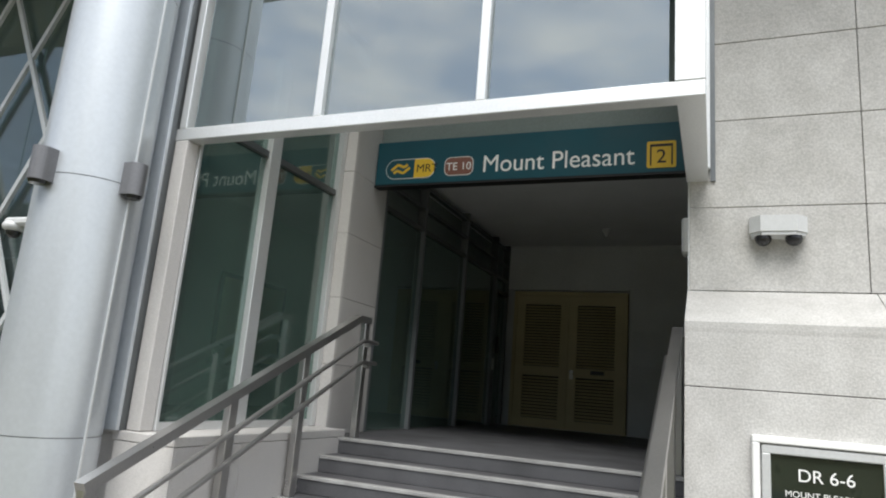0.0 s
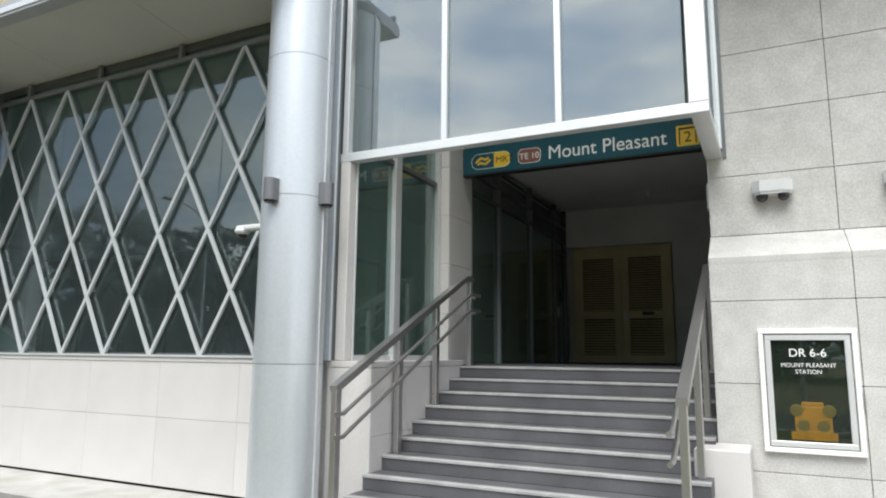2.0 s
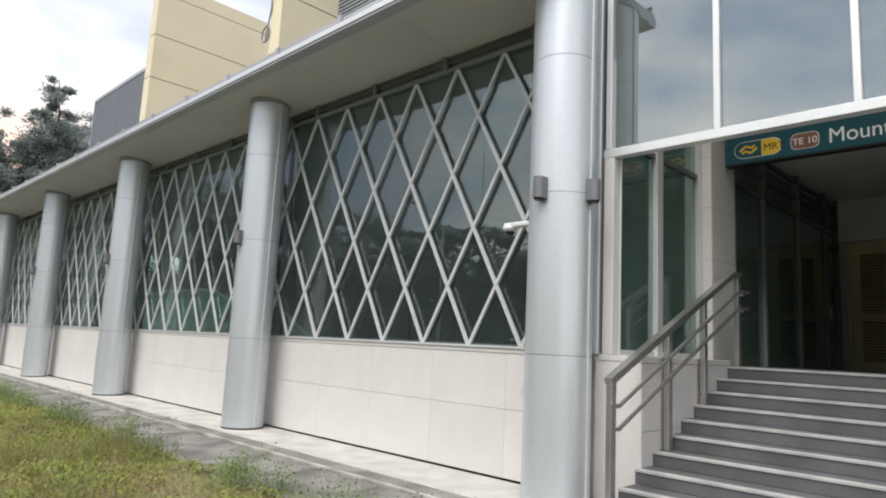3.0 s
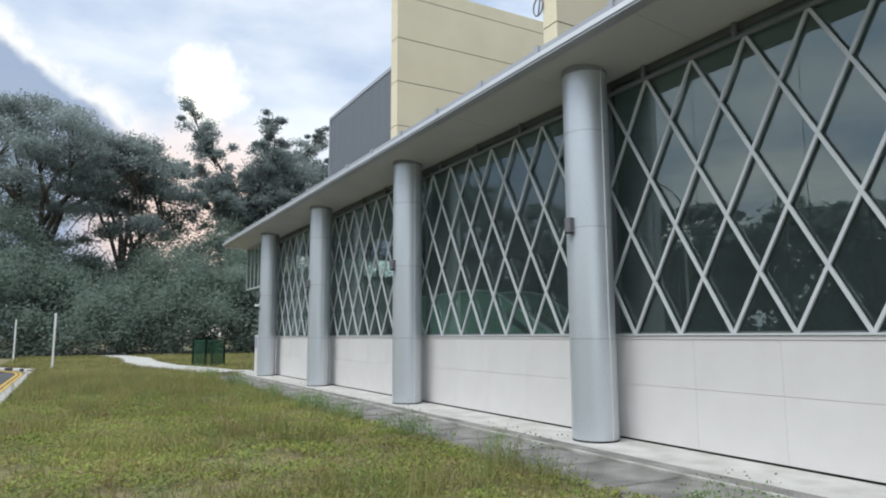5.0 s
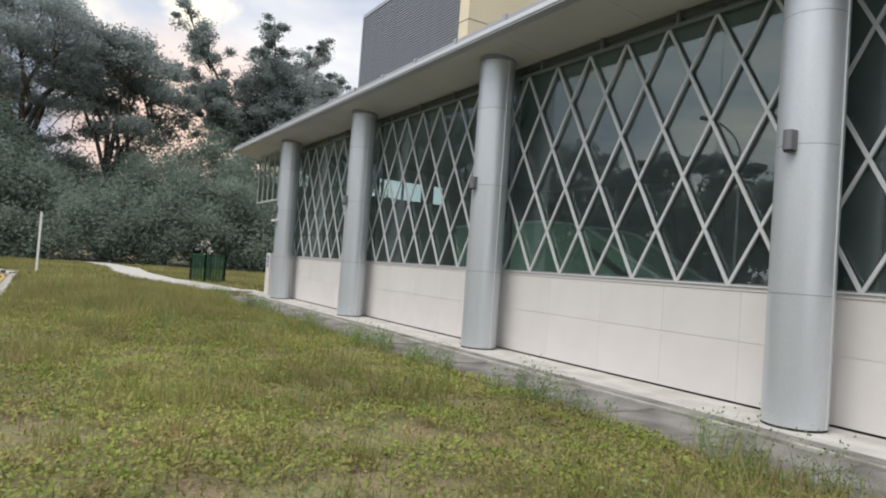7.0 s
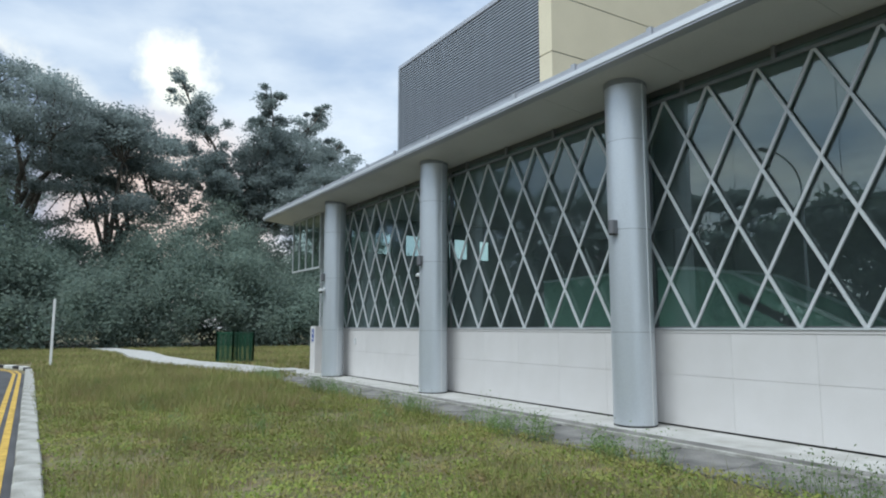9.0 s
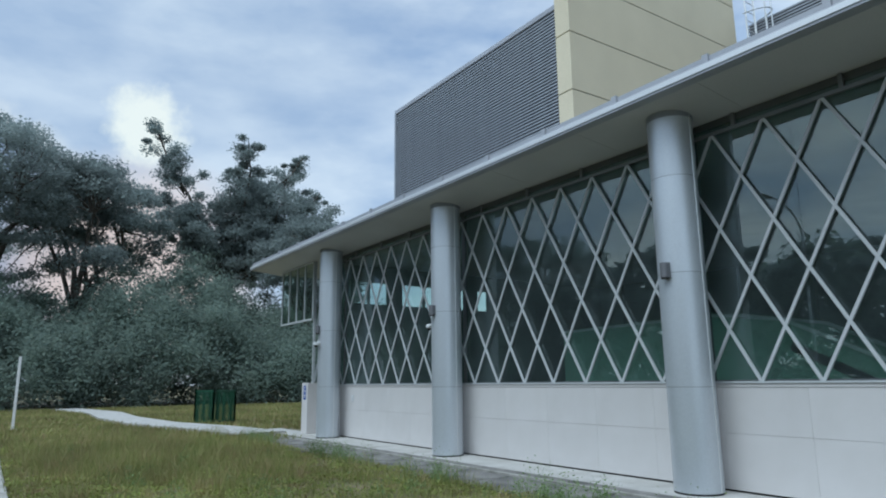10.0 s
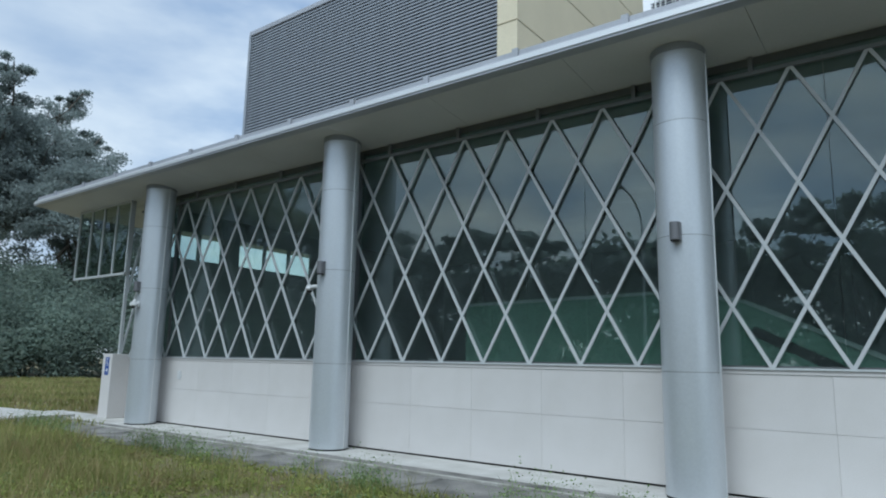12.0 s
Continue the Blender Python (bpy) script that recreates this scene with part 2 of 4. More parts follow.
    geo, mix, info = n.new("ShaderNodeNewGeometry"), n.new("ShaderNodeMix"), n.new("ShaderNodeTexNoise")
    mix.data_type = "RGBA"
    mix.inputs["A"].default_value, mix.inputs["B"].default_value = (*a, 1), (*b, 1)
    l.new(geo.outputs["Random Per Island"], mix.inputs["Factor"])
    co, hs, mr = n.new("ShaderNodeTexCoord"), n.new("ShaderNodeHueSaturation"), n.new("ShaderNodeMapRange")
    info.inputs["Scale"].default_value = 0.35
    l.new(co.outputs["Object"], info.inputs["Vector"])
    mr.inputs["From Min"].default_value, mr.inputs["From Max"].default_value = 0.3, 0.7
    mr.inputs["To Min"].default_value, mr.inputs["To Max"].default_value = 0.7, 1.3
    l.new(info.outputs["Fac"], mr.inputs["Value"])
    l.new(mr.outputs["Result"], hs.inputs["Value"])
    if dry:
        # yellowed and brown patches of their own shape
        dn, dr, dm = n.new("ShaderNodeTexNoise"), n.new("ShaderNodeValToRGB"), n.new("ShaderNodeMix")
        dm.data_type = "RGBA"
        dn.inputs["Scale"].default_value, dn.inputs["Detail"].default_value, dn.inputs["Roughness"].default_value = 1.9, 7, 0.75
        dr.color_ramp.elements[0].position, dr.color_ramp.elements[1].position = 0.47, 0.66
        l.new(co.outputs["Object"], dn.inputs["Vector"])
        l.new(dn.outputs["Fac"], dr.inputs["Fac"])
        l.new(dr.outputs["Color"], dm.inputs["Factor"])
        l.new(mix.outputs["Result"], dm.inputs["A"])
        dm.inputs["B"].default_value = (*dry, 1)
        l.new(dm.outputs["Result"], hs.inputs["Color"])
    else:
        l.new(mix.outputs["Result"], hs.inputs["Color"])
    l.new(hs.outputs["Color"], p.inputs["Base Color"])
    tl, add = n.new("ShaderNodeBsdfTranslucent"), n.new("ShaderNodeMixShader")
    l.new(hs.outputs["Color"], tl.inputs["Color"])
    add.inputs["Fac"].default_value = trans
    l.new(p.outputs["BSDF"], add.inputs[1])
    l.new(tl.outputs["BSDF"], add.inputs[2])
    l.new(add.outputs["Shader"], n["Material Output"].inputs["Surface"])
    return m


# tree and bush leaves: distant haze is painted in as a pale blue-grey
M_HAZE_LEAF = leaf_material("haze_pale_tree_leaves", (0.21, 0.25, 0.245), (0.28, 0.32, 0.305), 0.6)
M_HAZE_BUSH = leaf_material("haze_pale_undergrowth_leaves", (0.18, 0.235, 0.205), (0.24, 0.29, 0.235), 0.6)
M_GRASS = leaf_material("grass_blades", (0.16, 0.205, 0.05), (0.33, 0.31, 0.125), 0.35, (0.31, 0.225, 0.13))
M_COVER = leaf_material("creeping_leaves", (0.13, 0.195, 0.03), (0.29, 0.31, 0.08), 0.35, (0.28, 0.205, 0.10))
M_WEED = leaf_material("weed_leaves", (0.12, 0.20, 0.06), (0.24, 0.30, 0.14), 0.35)


# ---- mesh helpers ----
def box(bm, x0, x1, y0, y1, z0, z1, bevel=0.0):
    r = bmesh.ops.create_cube(bm, size=1)
    bmesh.ops.scale(bm, vec=(abs(x1 - x0), abs(y1 - y0), abs(z1 - z0)), verts=r["verts"])
    bmesh.ops.translate(bm, vec=((x0 + x1) / 2, (y0 + y1) / 2, (z0 + z1) / 2), verts=r["verts"])
    if bevel:
        es = list({e for v in r["verts"] for e in v.link_edges})
        bmesh.ops.bevel(bm, geom=es, offset=bevel, segments=1, affect="EDGES")
    return bm


def boxed(*a, **k):
    return box(bmesh.new(), *a, **k)


def tube(bm, a, b, r, seg=12, r2=None, caps=True):
    a, b = Vector(a), Vector(b)
    d = b - a
    m = Matrix.Translation((a + b) / 2) @ d.to_track_quat("Z", "Y").to_matrix().to_4x4()
    bmesh.ops.create_cone(bm, cap_ends=caps, segments=seg, radius1=r, radius2=r if r2 is None else r2, depth=d.length, matrix=m)
    return bm


def bar(bm, a, b, w, d, side=(0, 1, 0)):
    """A rectangular bar from a to b, d deep along side and w across."""
    a, b, side = Vector(a), Vector(b), Vector(side).normalized()
    u = (b - a).normalized()
    s = side - u * side.dot(u)
    s.normalize()
    c = u.cross(s)
    v = [bm.verts.new(p + c * i * w / 2 + s * j * d / 2) for p in (a, b) for i, j in ((-1, -1), (1, -1), (1, 1), (-1, 1))]
    for q in ((0, 1, 2, 3), (7, 6, 5, 4), (0, 4, 5, 1), (1, 5, 6, 2), (2, 6, 7, 3), (3, 7, 4, 0)):
        bm.faces.new([v[i] for i in q])
    bmesh.ops.recalc_face_normals(bm, faces=bm.faces[:])
    return bm


def prism(bm, outline, axis, a, b):
    """A closed outline of (u, v) pairs swept along an axis from a to b."""
    def at(u, v, w):
        return {"x": (w, u, v), "y": (u, w, v), "z": (u, v, w)}[axis]
    lo = [bm.verts.new(at(u, v, a)) for u, v in outline]
    hi = [bm.verts.new(at(u, v, b)) for u, v in outline]
    bm.faces.new(lo)
    bm.faces.new(hi[::-1])
    for i in range(len(lo)):
        j = (i + 1) % len(lo)
        bm.faces.new((lo[i], hi[i], hi[j], lo[j]))
    bmesh.ops.recalc_face_normals(bm, faces=bm.faces[:])
    return bm


def mesh_of(name, bm, mat, smooth=False):
    me = bpy.data.meshes.new(name)
    bm.to_mesh(me)
    bm.free()
    me.materials.append(mat)
    if smooth:
        for f in me.polygons:
            f.use_smooth = True
    return me


def part(name, bm, mat, parent=None, label="", smooth=False):
    ob = new(name, mesh_of(name, bm, mat, smooth))
    ob.parent = parent
    return tagged(ob, label)


def solid(name, bm, mat, label="", category="", group="", kind="", smooth=False):
    return tagged(new(name, mesh_of(name, bm, mat, smooth)), label, category, group, kind)


def thing(name, label, category, group="", kind="", at=(0, 0, 0)):
    ob = new(name)
    ob.location = at
    ob.empty_display_size = 0.2
    return tagged(ob, label, category, group, kind)


def piece(name, me, parent, loc):
    """A piece that shares its mesh with its fellows."""
    ob = new(name, me)
    ob.parent = parent
    ob.location = loc
    return ob


def lettering(name, text, mat, parent, size, m, depth=0.004, align="LEFT"):
    """Raised writing; every letter is a part of its own."""
    cu = bpy.data.curves.new(name, "FONT")
    cu.body, cu.size, cu.extrude, cu.align_x = text, size, depth, align
    tmp = new(name + "_tmp", cu)
    whole = bpy.data.meshes.new_from_object(tmp.evaluated_get(bpy.context.evaluated_depsgraph_get()))
    bpy.data.objects.remove(tmp)
    bm = bmesh.new()
    bm.from_mesh(whole)
    bmesh.ops.remove_doubles(bm, verts=bm.verts[:], dist=1e-5)
    left = set(bm.verts)
    while left:
        stack, island = [left.pop()], set()
        while stack:
            v = stack.pop()
            island.add(v)
            for e in v.link_edges:
                o = e.other_vert(v)
                if o in left:
                    left.discard(o)
                    stack.append(o)
        faces = {f for v in island for f in v.link_faces}
        number = {v: k for k, v in enumerate(island)}
        me = bpy.data.meshes.new("letter")
        me.from_pydata([v.co[:] for v in island], [], [[number[v] for v in f.verts] for f in faces])
        me.materials.append(mat)
        ob = new("letter", me)
        ob.parent = parent
        ob.matrix_basis = m
    bm.free()


# ---- plan ----
STEP_X = 6.57            # column spacing
COL_X = [0.562 - STEP_X * i for i in range(5)]
COL_Y, COL_R = -0.495, 0.357
DIA_W, DIA_H = 0.876, 1.586   # one diamond of the lattice
LAT_X0 = -0.327
SILL, LAT_TOP, SOFFIT = 1.6, 1.6 + 2.5 * 1.586, 5.85
COL_TOP = 5.895
END_X, ROOF_X = -27.5, -31.2
GLASS_Y = 0.05

# ---- ground, road, paving ----
solid("ground", boxed(-600, 500, -600, 500, -0.6, -0.06), M_SOIL, "uneven green lawn soil with bare patches", "ground", kind="structure")

bm = bmesh.new()
prism(bm, [(60, -16.5), (60, -9.24), (-33, -9.24), (-35.5, -9.6), (-37.6, -10.6), (-39.2, -12.2), (-40, -14.2), (-40, -60), (-48, -60), (-48, -16.5)], "z", -0.12, -0.045)
solid("road", bm, M_ASPHALT, "worn grey asphalt road beside the lawn", "road", kind="structure")
for name, y in (("yellow_line", -9.38), ("yellow_line", -9.55)):
    bm = bmesh.new()
    pts = [(60, y), (-33, y)] + [(-33 - 6.6 * math.sin(radians(a)), y - 5.0 + 5.0 * math.cos(radians(a))) for a in range(15, 91, 15)]
    for (ax, ay), (bx, by) in zip(pts, pts[1:]):
        bar(bm, (ax, ay, -0.041), (bx, by, -0.041), 0.1, 0.004, (0, 0, 1))
    solid(name, bm, M_ROADYELLOW, "worn double yellow line on asphalt", "road line", kind="structure")

kerb = thing("kerb", "weathered concrete roadside kerb stones", "kerb", kind="structure")
kerb_me = mesh_of("kerb_stone", box(bmesh.new(), -0.488, 0.488, -0.135, 0.135, -0.15, 0.05, 0.02), M_KERB)
for i in range(66):
    piece("kerb_stone", kerb_me, kerb, (30 - i * 0.985, -9.10 + random.uniform(-0.006, 0.006), 0))
painted = [mesh_of("painted_kerb_stone", box(bmesh.new(), -0.4, 0.4, -0.12, 0.12, -0.15, 0.06, 0.02), m) for m in (M_KERBBLACK, M_KERBWHITE)]
for i in range(11):
    a = radians(4 + i * 8)
    o = piece("painted_kerb_stone", painted[i % 2], kerb, (-34.9 - 5.4 * math.sin(a), -9.16 - 4.8 + 4.8 * math.cos(a), 0))
    o.rotation_euler = (0, 0, a)

solid("apron", boxed(-31.0, 0.9, -1.34, 0.0, -0.3, 0.0, 0.01), M_CONC, "pale concrete apron strip along the facade foot", "pavement", kind="structure")
drain = thing("pavement", "stained grey concrete paving slabs beside the lawn", "pavement", kind="structure")
slab_me = [mesh_of("paving_slab", box(bmesh.new(), -0.6, 0.6, -0.60, 0.60, -0.08, 0.0, 0.012), M_DRAIN) for _ in range(2)]
for i in range(30):
    o = piece("paving_slab", slab_me[i % 2], drain, (5.6 - i * 1.222, -2.02 + random.uniform(-0.01, 0.01), -0.022 + random.uniform(-0.006, 0.006)))
    o.rotation_euler = (radians(random.uniform(-0.3, 0.3)), radians(random.uniform(-0.3, 0.3)), radians(random.uniform(-0.4, 0.4)))
solid("drain_kerb", boxed(-31.0, 6.3, -1.405, -1.345, -0.2, 0.012, 0.008), M_KERB, "thin concrete edging of the drain", "kerb", kind="structure")
solid("drain_channel", boxed(-31.0, 0.9, -1.335, -1.06, 0.001, 0.006), M_DRAIN, "narrow stained drain strip in the apron", "drain", kind="structure")
solid("forecourt", boxed(0.9, 14, -1.34, 1.2, -0.3, 0.0), M_CONC, "pale concrete paving at the stair foot", "pavement", kind="structure")

# footpath far beyond the lawn
bm = bmesh.new()
path = [(-28.5, -1.6), (-33, -2.2), (-37, -3.2), (-44, -3.6), (-52, -3.2), (-62, -4.5)]
for i, ((ax, ay), (bx, by)) in enumerate(zip(path, path[1:])):
    bar(bm, (ax, ay, 0.0 - 0.002 * i), (bx, by, 0.0 - 0.002 * i), 1.8, 0.12, (0, 0, 1))
solid("footpath", bm, M_CONC, "pale concrete footpath crossing the grass", "footpath", kind="structure")


# ---- long facade ----
def column(i):
    x = COL_X[i]
    t = thing("column", "round silver-clad column carrying the roof edge", "column", "facade columns", at=(x, COL_Y, 0))
    part("core", tube(bmesh.new(), (0, 0, 0), (0, 0, COL_TOP), COL_R - 0.012, 40), M_FRAME, t, "dark joint backing", smooth=False)
    for z0, z1 in ((0.03, 1.535), (1.541, 3.262), (3.268, 4.81), (4.816, COL_TOP)):
        bm = bmesh.new()
        for half in (0, 1):
            n = 20
            ring = []
            for k in range(n + 1):
                a = math.pi * (half + (k / n) * 0.996 + 0.002) + radians(4)
                ring.append((math.cos(a), math.sin(a)))
            vs = [[bm.verts.new((c * r, s * r, z)) for c, s in ring] for r, z in ((COL_R, z0), (COL_R, z1))]
            for p, q in zip(vs, vs[1:]):
                for k in range(n):
                    bm.faces.new((p[k], p[k + 1], q[k + 1], q[k]))
        part("cladding_panel", bm, M_CLAD, t, smooth=True)
    # folded joint cover down each side
    for s in (1, -1):
        part("joint_cover", boxed(s * COL_R - 0.008, s * COL_R + 0.012, 0.018, 0.03, 0.03, COL_TOP - 0.06), M_ALU, t)
    part("base_gasket", tube(bmesh.new(), (0, 0, 0.0), (0, 0, 0.03), COL_R - 0.006, 40), M_BLACK, t, "dark base joint")
    # darker than the cladding: shade under the soffit is put into the colour
    part("collar", tube(bmesh.new(), (0, 0, COL_TOP - 0.10), (0, 0, COL_TOP + 0.002), COL_R + 0.012, 40), M_LOUVRE, t, "top collar, its shade painted in darker grey")
    return t


def wall_lamp(x, y, z, turn):
    """A half-round downlight with a sloped lens; it faces -y before the turn."""
    t = thing("wall_lamp", "small grey half-round downlight fixed on a column", "wall lamp", "column lamps")
    t.matrix_basis = pose(x, y, z, 0, 0, turn)
    outline = [(-0.065, 0.02), (0.065, 0.02), (0.065, -0.05)] + [(0.065 * math.cos(radians(a)), -0.05 - 0.065 * math.sin(radians(a))) for a in range(15, 180, 15)] + [(-0.065, -0.05)]
    part("housing", prism(bmesh.new(), outline, "z", -0.10, 0.13), M_LAMP, t)
    bm = tube(bmesh.new(), (0, -0.05, -0.125), (0, -0.05, -0.10), 0.05, 16, 0.062)
    part("lens", bm, M_DOMEGLASS, t, "dark glass lens")
    return t


def cctv(x, y, z, turn, name="security_camera", arm=0.42):
    t = thing(name, "pale grey dome security camera on a bracket arm", "security camera", "column cameras")
    t.matrix_basis = pose(x, y, z, 0, 0, turn)
    part("wall_plate", boxed(-0.06, 0.06, -0.03, 0.0, -0.07, 0.07, 0.008), M_CCTV, t)
    bm = bmesh.new()
    box(bm, -0.05, 0.05, -arm, -0.02, -0.02, 0.045, 0.018)
    part("arm", bm, M_CCTV, t)
    bm = bmesh.new()
    bmesh.ops.create_uvsphere(bm, u_segments=16, v_segments=8, radius=0.085, matrix=Matrix.Translation((0, -arm + 0.07, -0.02)) @ Matrix.Diagonal((1, 1, 0.55, 1)))
    part("housing", bm, M_CCTV, t, smooth=True)
    bm = bmesh.new()
    bmesh.ops.create_uvsphere(bm, u_segments=16, v_segments=8, radius=0.055, matrix=Matrix.Translation((0, -arm + 0.07, -0.055)))
    part("dome", bm, M_DOMEGLASS, t, "smoked plastic dome", smooth=True)
    return t


for i in range(5):
    column(i)
    wall_lamp(COL_X[i], COL_Y - COL_R - 0.01, 3.29, 0)
wall_lamp(COL_X[0] + COL_R + 0.01, COL_Y, 3.29, 90)
for i in (0, 3, 4):
    cctv(COL_X[i] - COL_R + 0.005, COL_Y - 0.03, 3.0, -90)
cctv(COL_X[4] + 0.05, COL_Y - COL_R + 0.005, 2.86, 0, arm=0.2)

# granite base wall
base = solid("wall_base", boxed(END_X, COL_X[0] + 0.3, 0.03, 0.30, 0.032, 1.50), M_GRANITE, "backing of the granite base wall", "wall", kind="structure")
# recess filled with a black strip, its shade painted by colour
solid("wall_foot", boxed(END_X, COL_X[0] + 0.3, 0.06, 0.30, 0.0, 0.032), M_BLACK, "black recessed strip painted as the shade under the granite base", "wall", kind="structure")
PANEL_W = STEP_X / 5
lower = mesh_of("granite_panel", box(bmesh.new(), -PANEL_W / 2 + 0.001, PANEL_W / 2 - 0.001, 0, 0.03, 0.026, 0.838, 0.002), M_GRANITE)
upper = mesh_of("granite_panel", box(bmesh.new(), -PANEL_W / 2 + 0.001, PANEL_W / 2 - 0.001, 0, 0.03, 0.842, 1.522, 0.002), M_GRANITE)
for k in range(22):
    x = COL_X[0] - PANEL_W * (k + 0.5) + 0.2
    if x - PANEL_W / 2 > END_X - 0.3:
        for me in (lower, upper):
            piece("granite_panel", me, base, (x, 0.0, 0))
solid("sill_cap", boxed(END_X, COL_X[0] + 0.3, -0.010, 0.30, 1.525, 1.585, 0.006), M_GRANITE, "pale granite sill cap under the glazing", "sill", kind="structure")
for x, z in ((-0.23, 1.16), (-12.0 - 0.9, 1.25), (-25.0, 1.18)):
    v = thing("vent_plate", "small grey louvred plate on the granite base", "vent", "base plates", at=(x, 0, z))
    part("plate", boxed(-0.08, 0.08, -0.012, 0.0, -0.1, 0.1, 0.004), M_CCTV, v)
    for k in range(5):
        part("slat", boxed(-0.06, 0.06, -0.018, -0.012, -0.075 + k * 0.034, -0.058 + k * 0.034), M_CCTV, v)


def lattice(x0, x1):
    """Crossed flat bars between x0 and x1, with rails at top and bottom."""
    t = thing("lattice_screen", "grey painted steel diamond lattice before the glazing", "lattice screen", "facade lattices", at=(0, 0, 0))
    run = 2.5 * DIA_W
    for k in range(-3, 36):
        for s in (1, -1):
            a = Vector((LAT_X0 - DIA_W * k, 0.0, SILL))
            b = Vector((a.x + s * run, 0.0, LAT_TOP))
            lo, hi = sorted(((x0 - a.x) / (b.x - a.x), (x1 - a.x) / (b.x - a.x)))
            f0, f1 = max(0.0, lo), min(1.0, hi)
            if f1 - f0 < 0.03:
                continue
            p, q = a.lerp(b, f0), a.lerp(b, f1)
            dy = 0.004 * s
            part("lattice_bar", bar(bmesh.new(), p + Vector((0, dy, 0)), q + Vector((0, dy, 0)), 0.046, 0.032), M_LATTICE, t)
    part("top_rail", boxed(x0, x1, -0.03, 0.03, LAT_TOP - 0.025, LAT_TOP + 0.03, 0.004), M_RAIL, t)
    part("bottom_rail", boxed(x0, x1, -0.03, 0.03, 1.585, 1.612), M_LATTICE, t)
    n = max(1, round((x1 - x0) / (2 * DIA_W)))
    for k in range(n):
        x = x0 + (x1 - x0) * (k + 0.5) / n
        part("hanger", boxed(x - 0.03, x + 0.03, -0.03, 0.03, LAT_TOP + 0.03, 5.80), M_RAIL, t)
    return t


def glazing(i, x0, x1, n=4):
    w = thing("window_%d" % i, "dark tinted fixed glazing behind the lattice", "window", "facade windows", kind="structure")
    bm = bmesh.new()
    for z in (1.585, 5.70):
        box(bm, x0, x1, GLASS_Y - 0.012, GLASS_Y + 0.06, z, z + (0.05 if z < 2 else 0.15))
    for x in (x0 + 0.03, x1 - 0.03):
        box(bm, x - 0.03, x + 0.03, GLASS_Y - 0.010, GLASS_Y + 0.06, 1.635, 5.70)
    part("window_frame", bm, M_FRAME, w, "dark aluminium frame")
    for k in range(n):
        a = x0 + 0.06 + (x1 - x0 - 0.12) * k / n
        b = x0 + 0.06 + (x1 - x0 - 0.12) * (k + 1) / n
        p = part("pane", boxed(a + 0.004, b - 0.004, GLASS_Y, GLASS_Y + 0.012, 1.635, 5.70), G_FACADE, w)
        p.visible_shadow = False


bays = [(COL_X[i + 1], COL_X[i]) for i in range(4)] + [(END_X, COL_X[4])]
for i, (a, b) in enumerate(bays):
    lattice(a + 0.002, b - 0.002)
    glazing(i + 1, a + 0.002, b - 0.002, 4 if i < 4 else 1)

# roof plate
bm = bmesh.new()
prism(bm, [(-1.37, 5.945), (-1.37, 6.07), (-1.31, 6.12), (0.4, 6.09), (16.0, 6.09), (16.0, SOFFIT), (0.3, SOFFIT), (-1.2, 5.96), (-1.2, 5.93)], "x", ROOF_X, 0.74)
solid("roof", bm, M_FASCIA, "thin flat metal roof with a deep overhang", "roof", kind="structure")
soff = thing("ceiling", "grey soffit panels under the roof overhang", "soffit", kind="structure")
bm = bmesh.new()
for k in range(13):
    x1 = 0.73 - k * 2.455
    prism(bm, [(-1.198, 5.935), (-1.198, 5.945), (GLASS_Y - 0.02, 5.815), (GLASS_Y - 0.02, 5.805)], "x", x1 - 2.449, x1)
part("soffit_panels", bm, M_SOFFIT, soff)
solid("roof_edge_strip", boxed(ROOF_X, 0.74, -1.386, -1.373, 5.985, 6.062), M_ALU, "bright metal drip strip along the roof edge", "trim", kind="structure")
# gutter edge upstand and clips on the roof edge
bm = bmesh.new()
box(bm, ROOF_X, 0.74, -1.29, -1.25, 6.09, 6.21)
for k in range(18):
    x = -30 + k * 1.7
    box(bm, x - 0.05, x + 0.05, -1.33, -1.27, 6.09, 6.235)
solid("roof_edge_trim", bm, M_FASCIA, "metal flashing along the roof edge", "flashing", kind="structure")

# end pier, hanging glazed screen at the far end
pier = solid("end_pier", boxed(-27.95, END_X + 0.02, -0.45, 0.35, 0.0, 1.66, 0.008), M_GRANITE, "pale granite end pier of the base wall", "pier", kind="structure")
sg = thing("access_sign", "blue wheelchair access sign on the granite pier", "sign", at=(-27.7, -0.452, 1.35))
part("plate", boxed(-0.1, 0.1, -0.006, 0.0, -0.24, 0.22, 0.003), M_BLUE, sg)
bm = bmesh.new()
tube(bm, (0, -0.008, 0.165), (0, -0.005, 0.165), 0.022, 12)
bar(bm, (-0.005, -0.007, 0.13), (0.0, -0.007, 0.07), 0.02, 0.004)
bar(bm, (0.0, -0.007, 0.07), (0.045, -0.007, 0.07), 0.016, 0.004)
bar(bm, (0.045, -0.007, 0.07), (0.06, -0.007, 0.02), 0.016, 0.004)
for k in range(14):
    a, b = radians(90 + k * 18), radians(108 + k * 18)
    bar(bm, (0.05 * math.cos(a), -0.007, 0.05 + 0.05 * math.sin(a)), (0.05 * math.cos(b), -0.007, 0.05 + 0.05 * math.sin(b)), 0.012, 0.004)
part("wheelchair_symbol", bm, M_WHITE, sg, "white wheelchair symbol")
bm = bmesh.new()
bar(bm, (-0.05, -0.007, -0.12), (0.05, -0.007, -0.12), 0.025, 0.004)
bar(bm, (0.0, -0.007, -0.07), (0.055, -0.007, -0.12), 0.02, 0.004)
bar(bm, (0.0, -0.007, -0.17), (0.055, -0.007, -0.12), 0.02, 0.004)
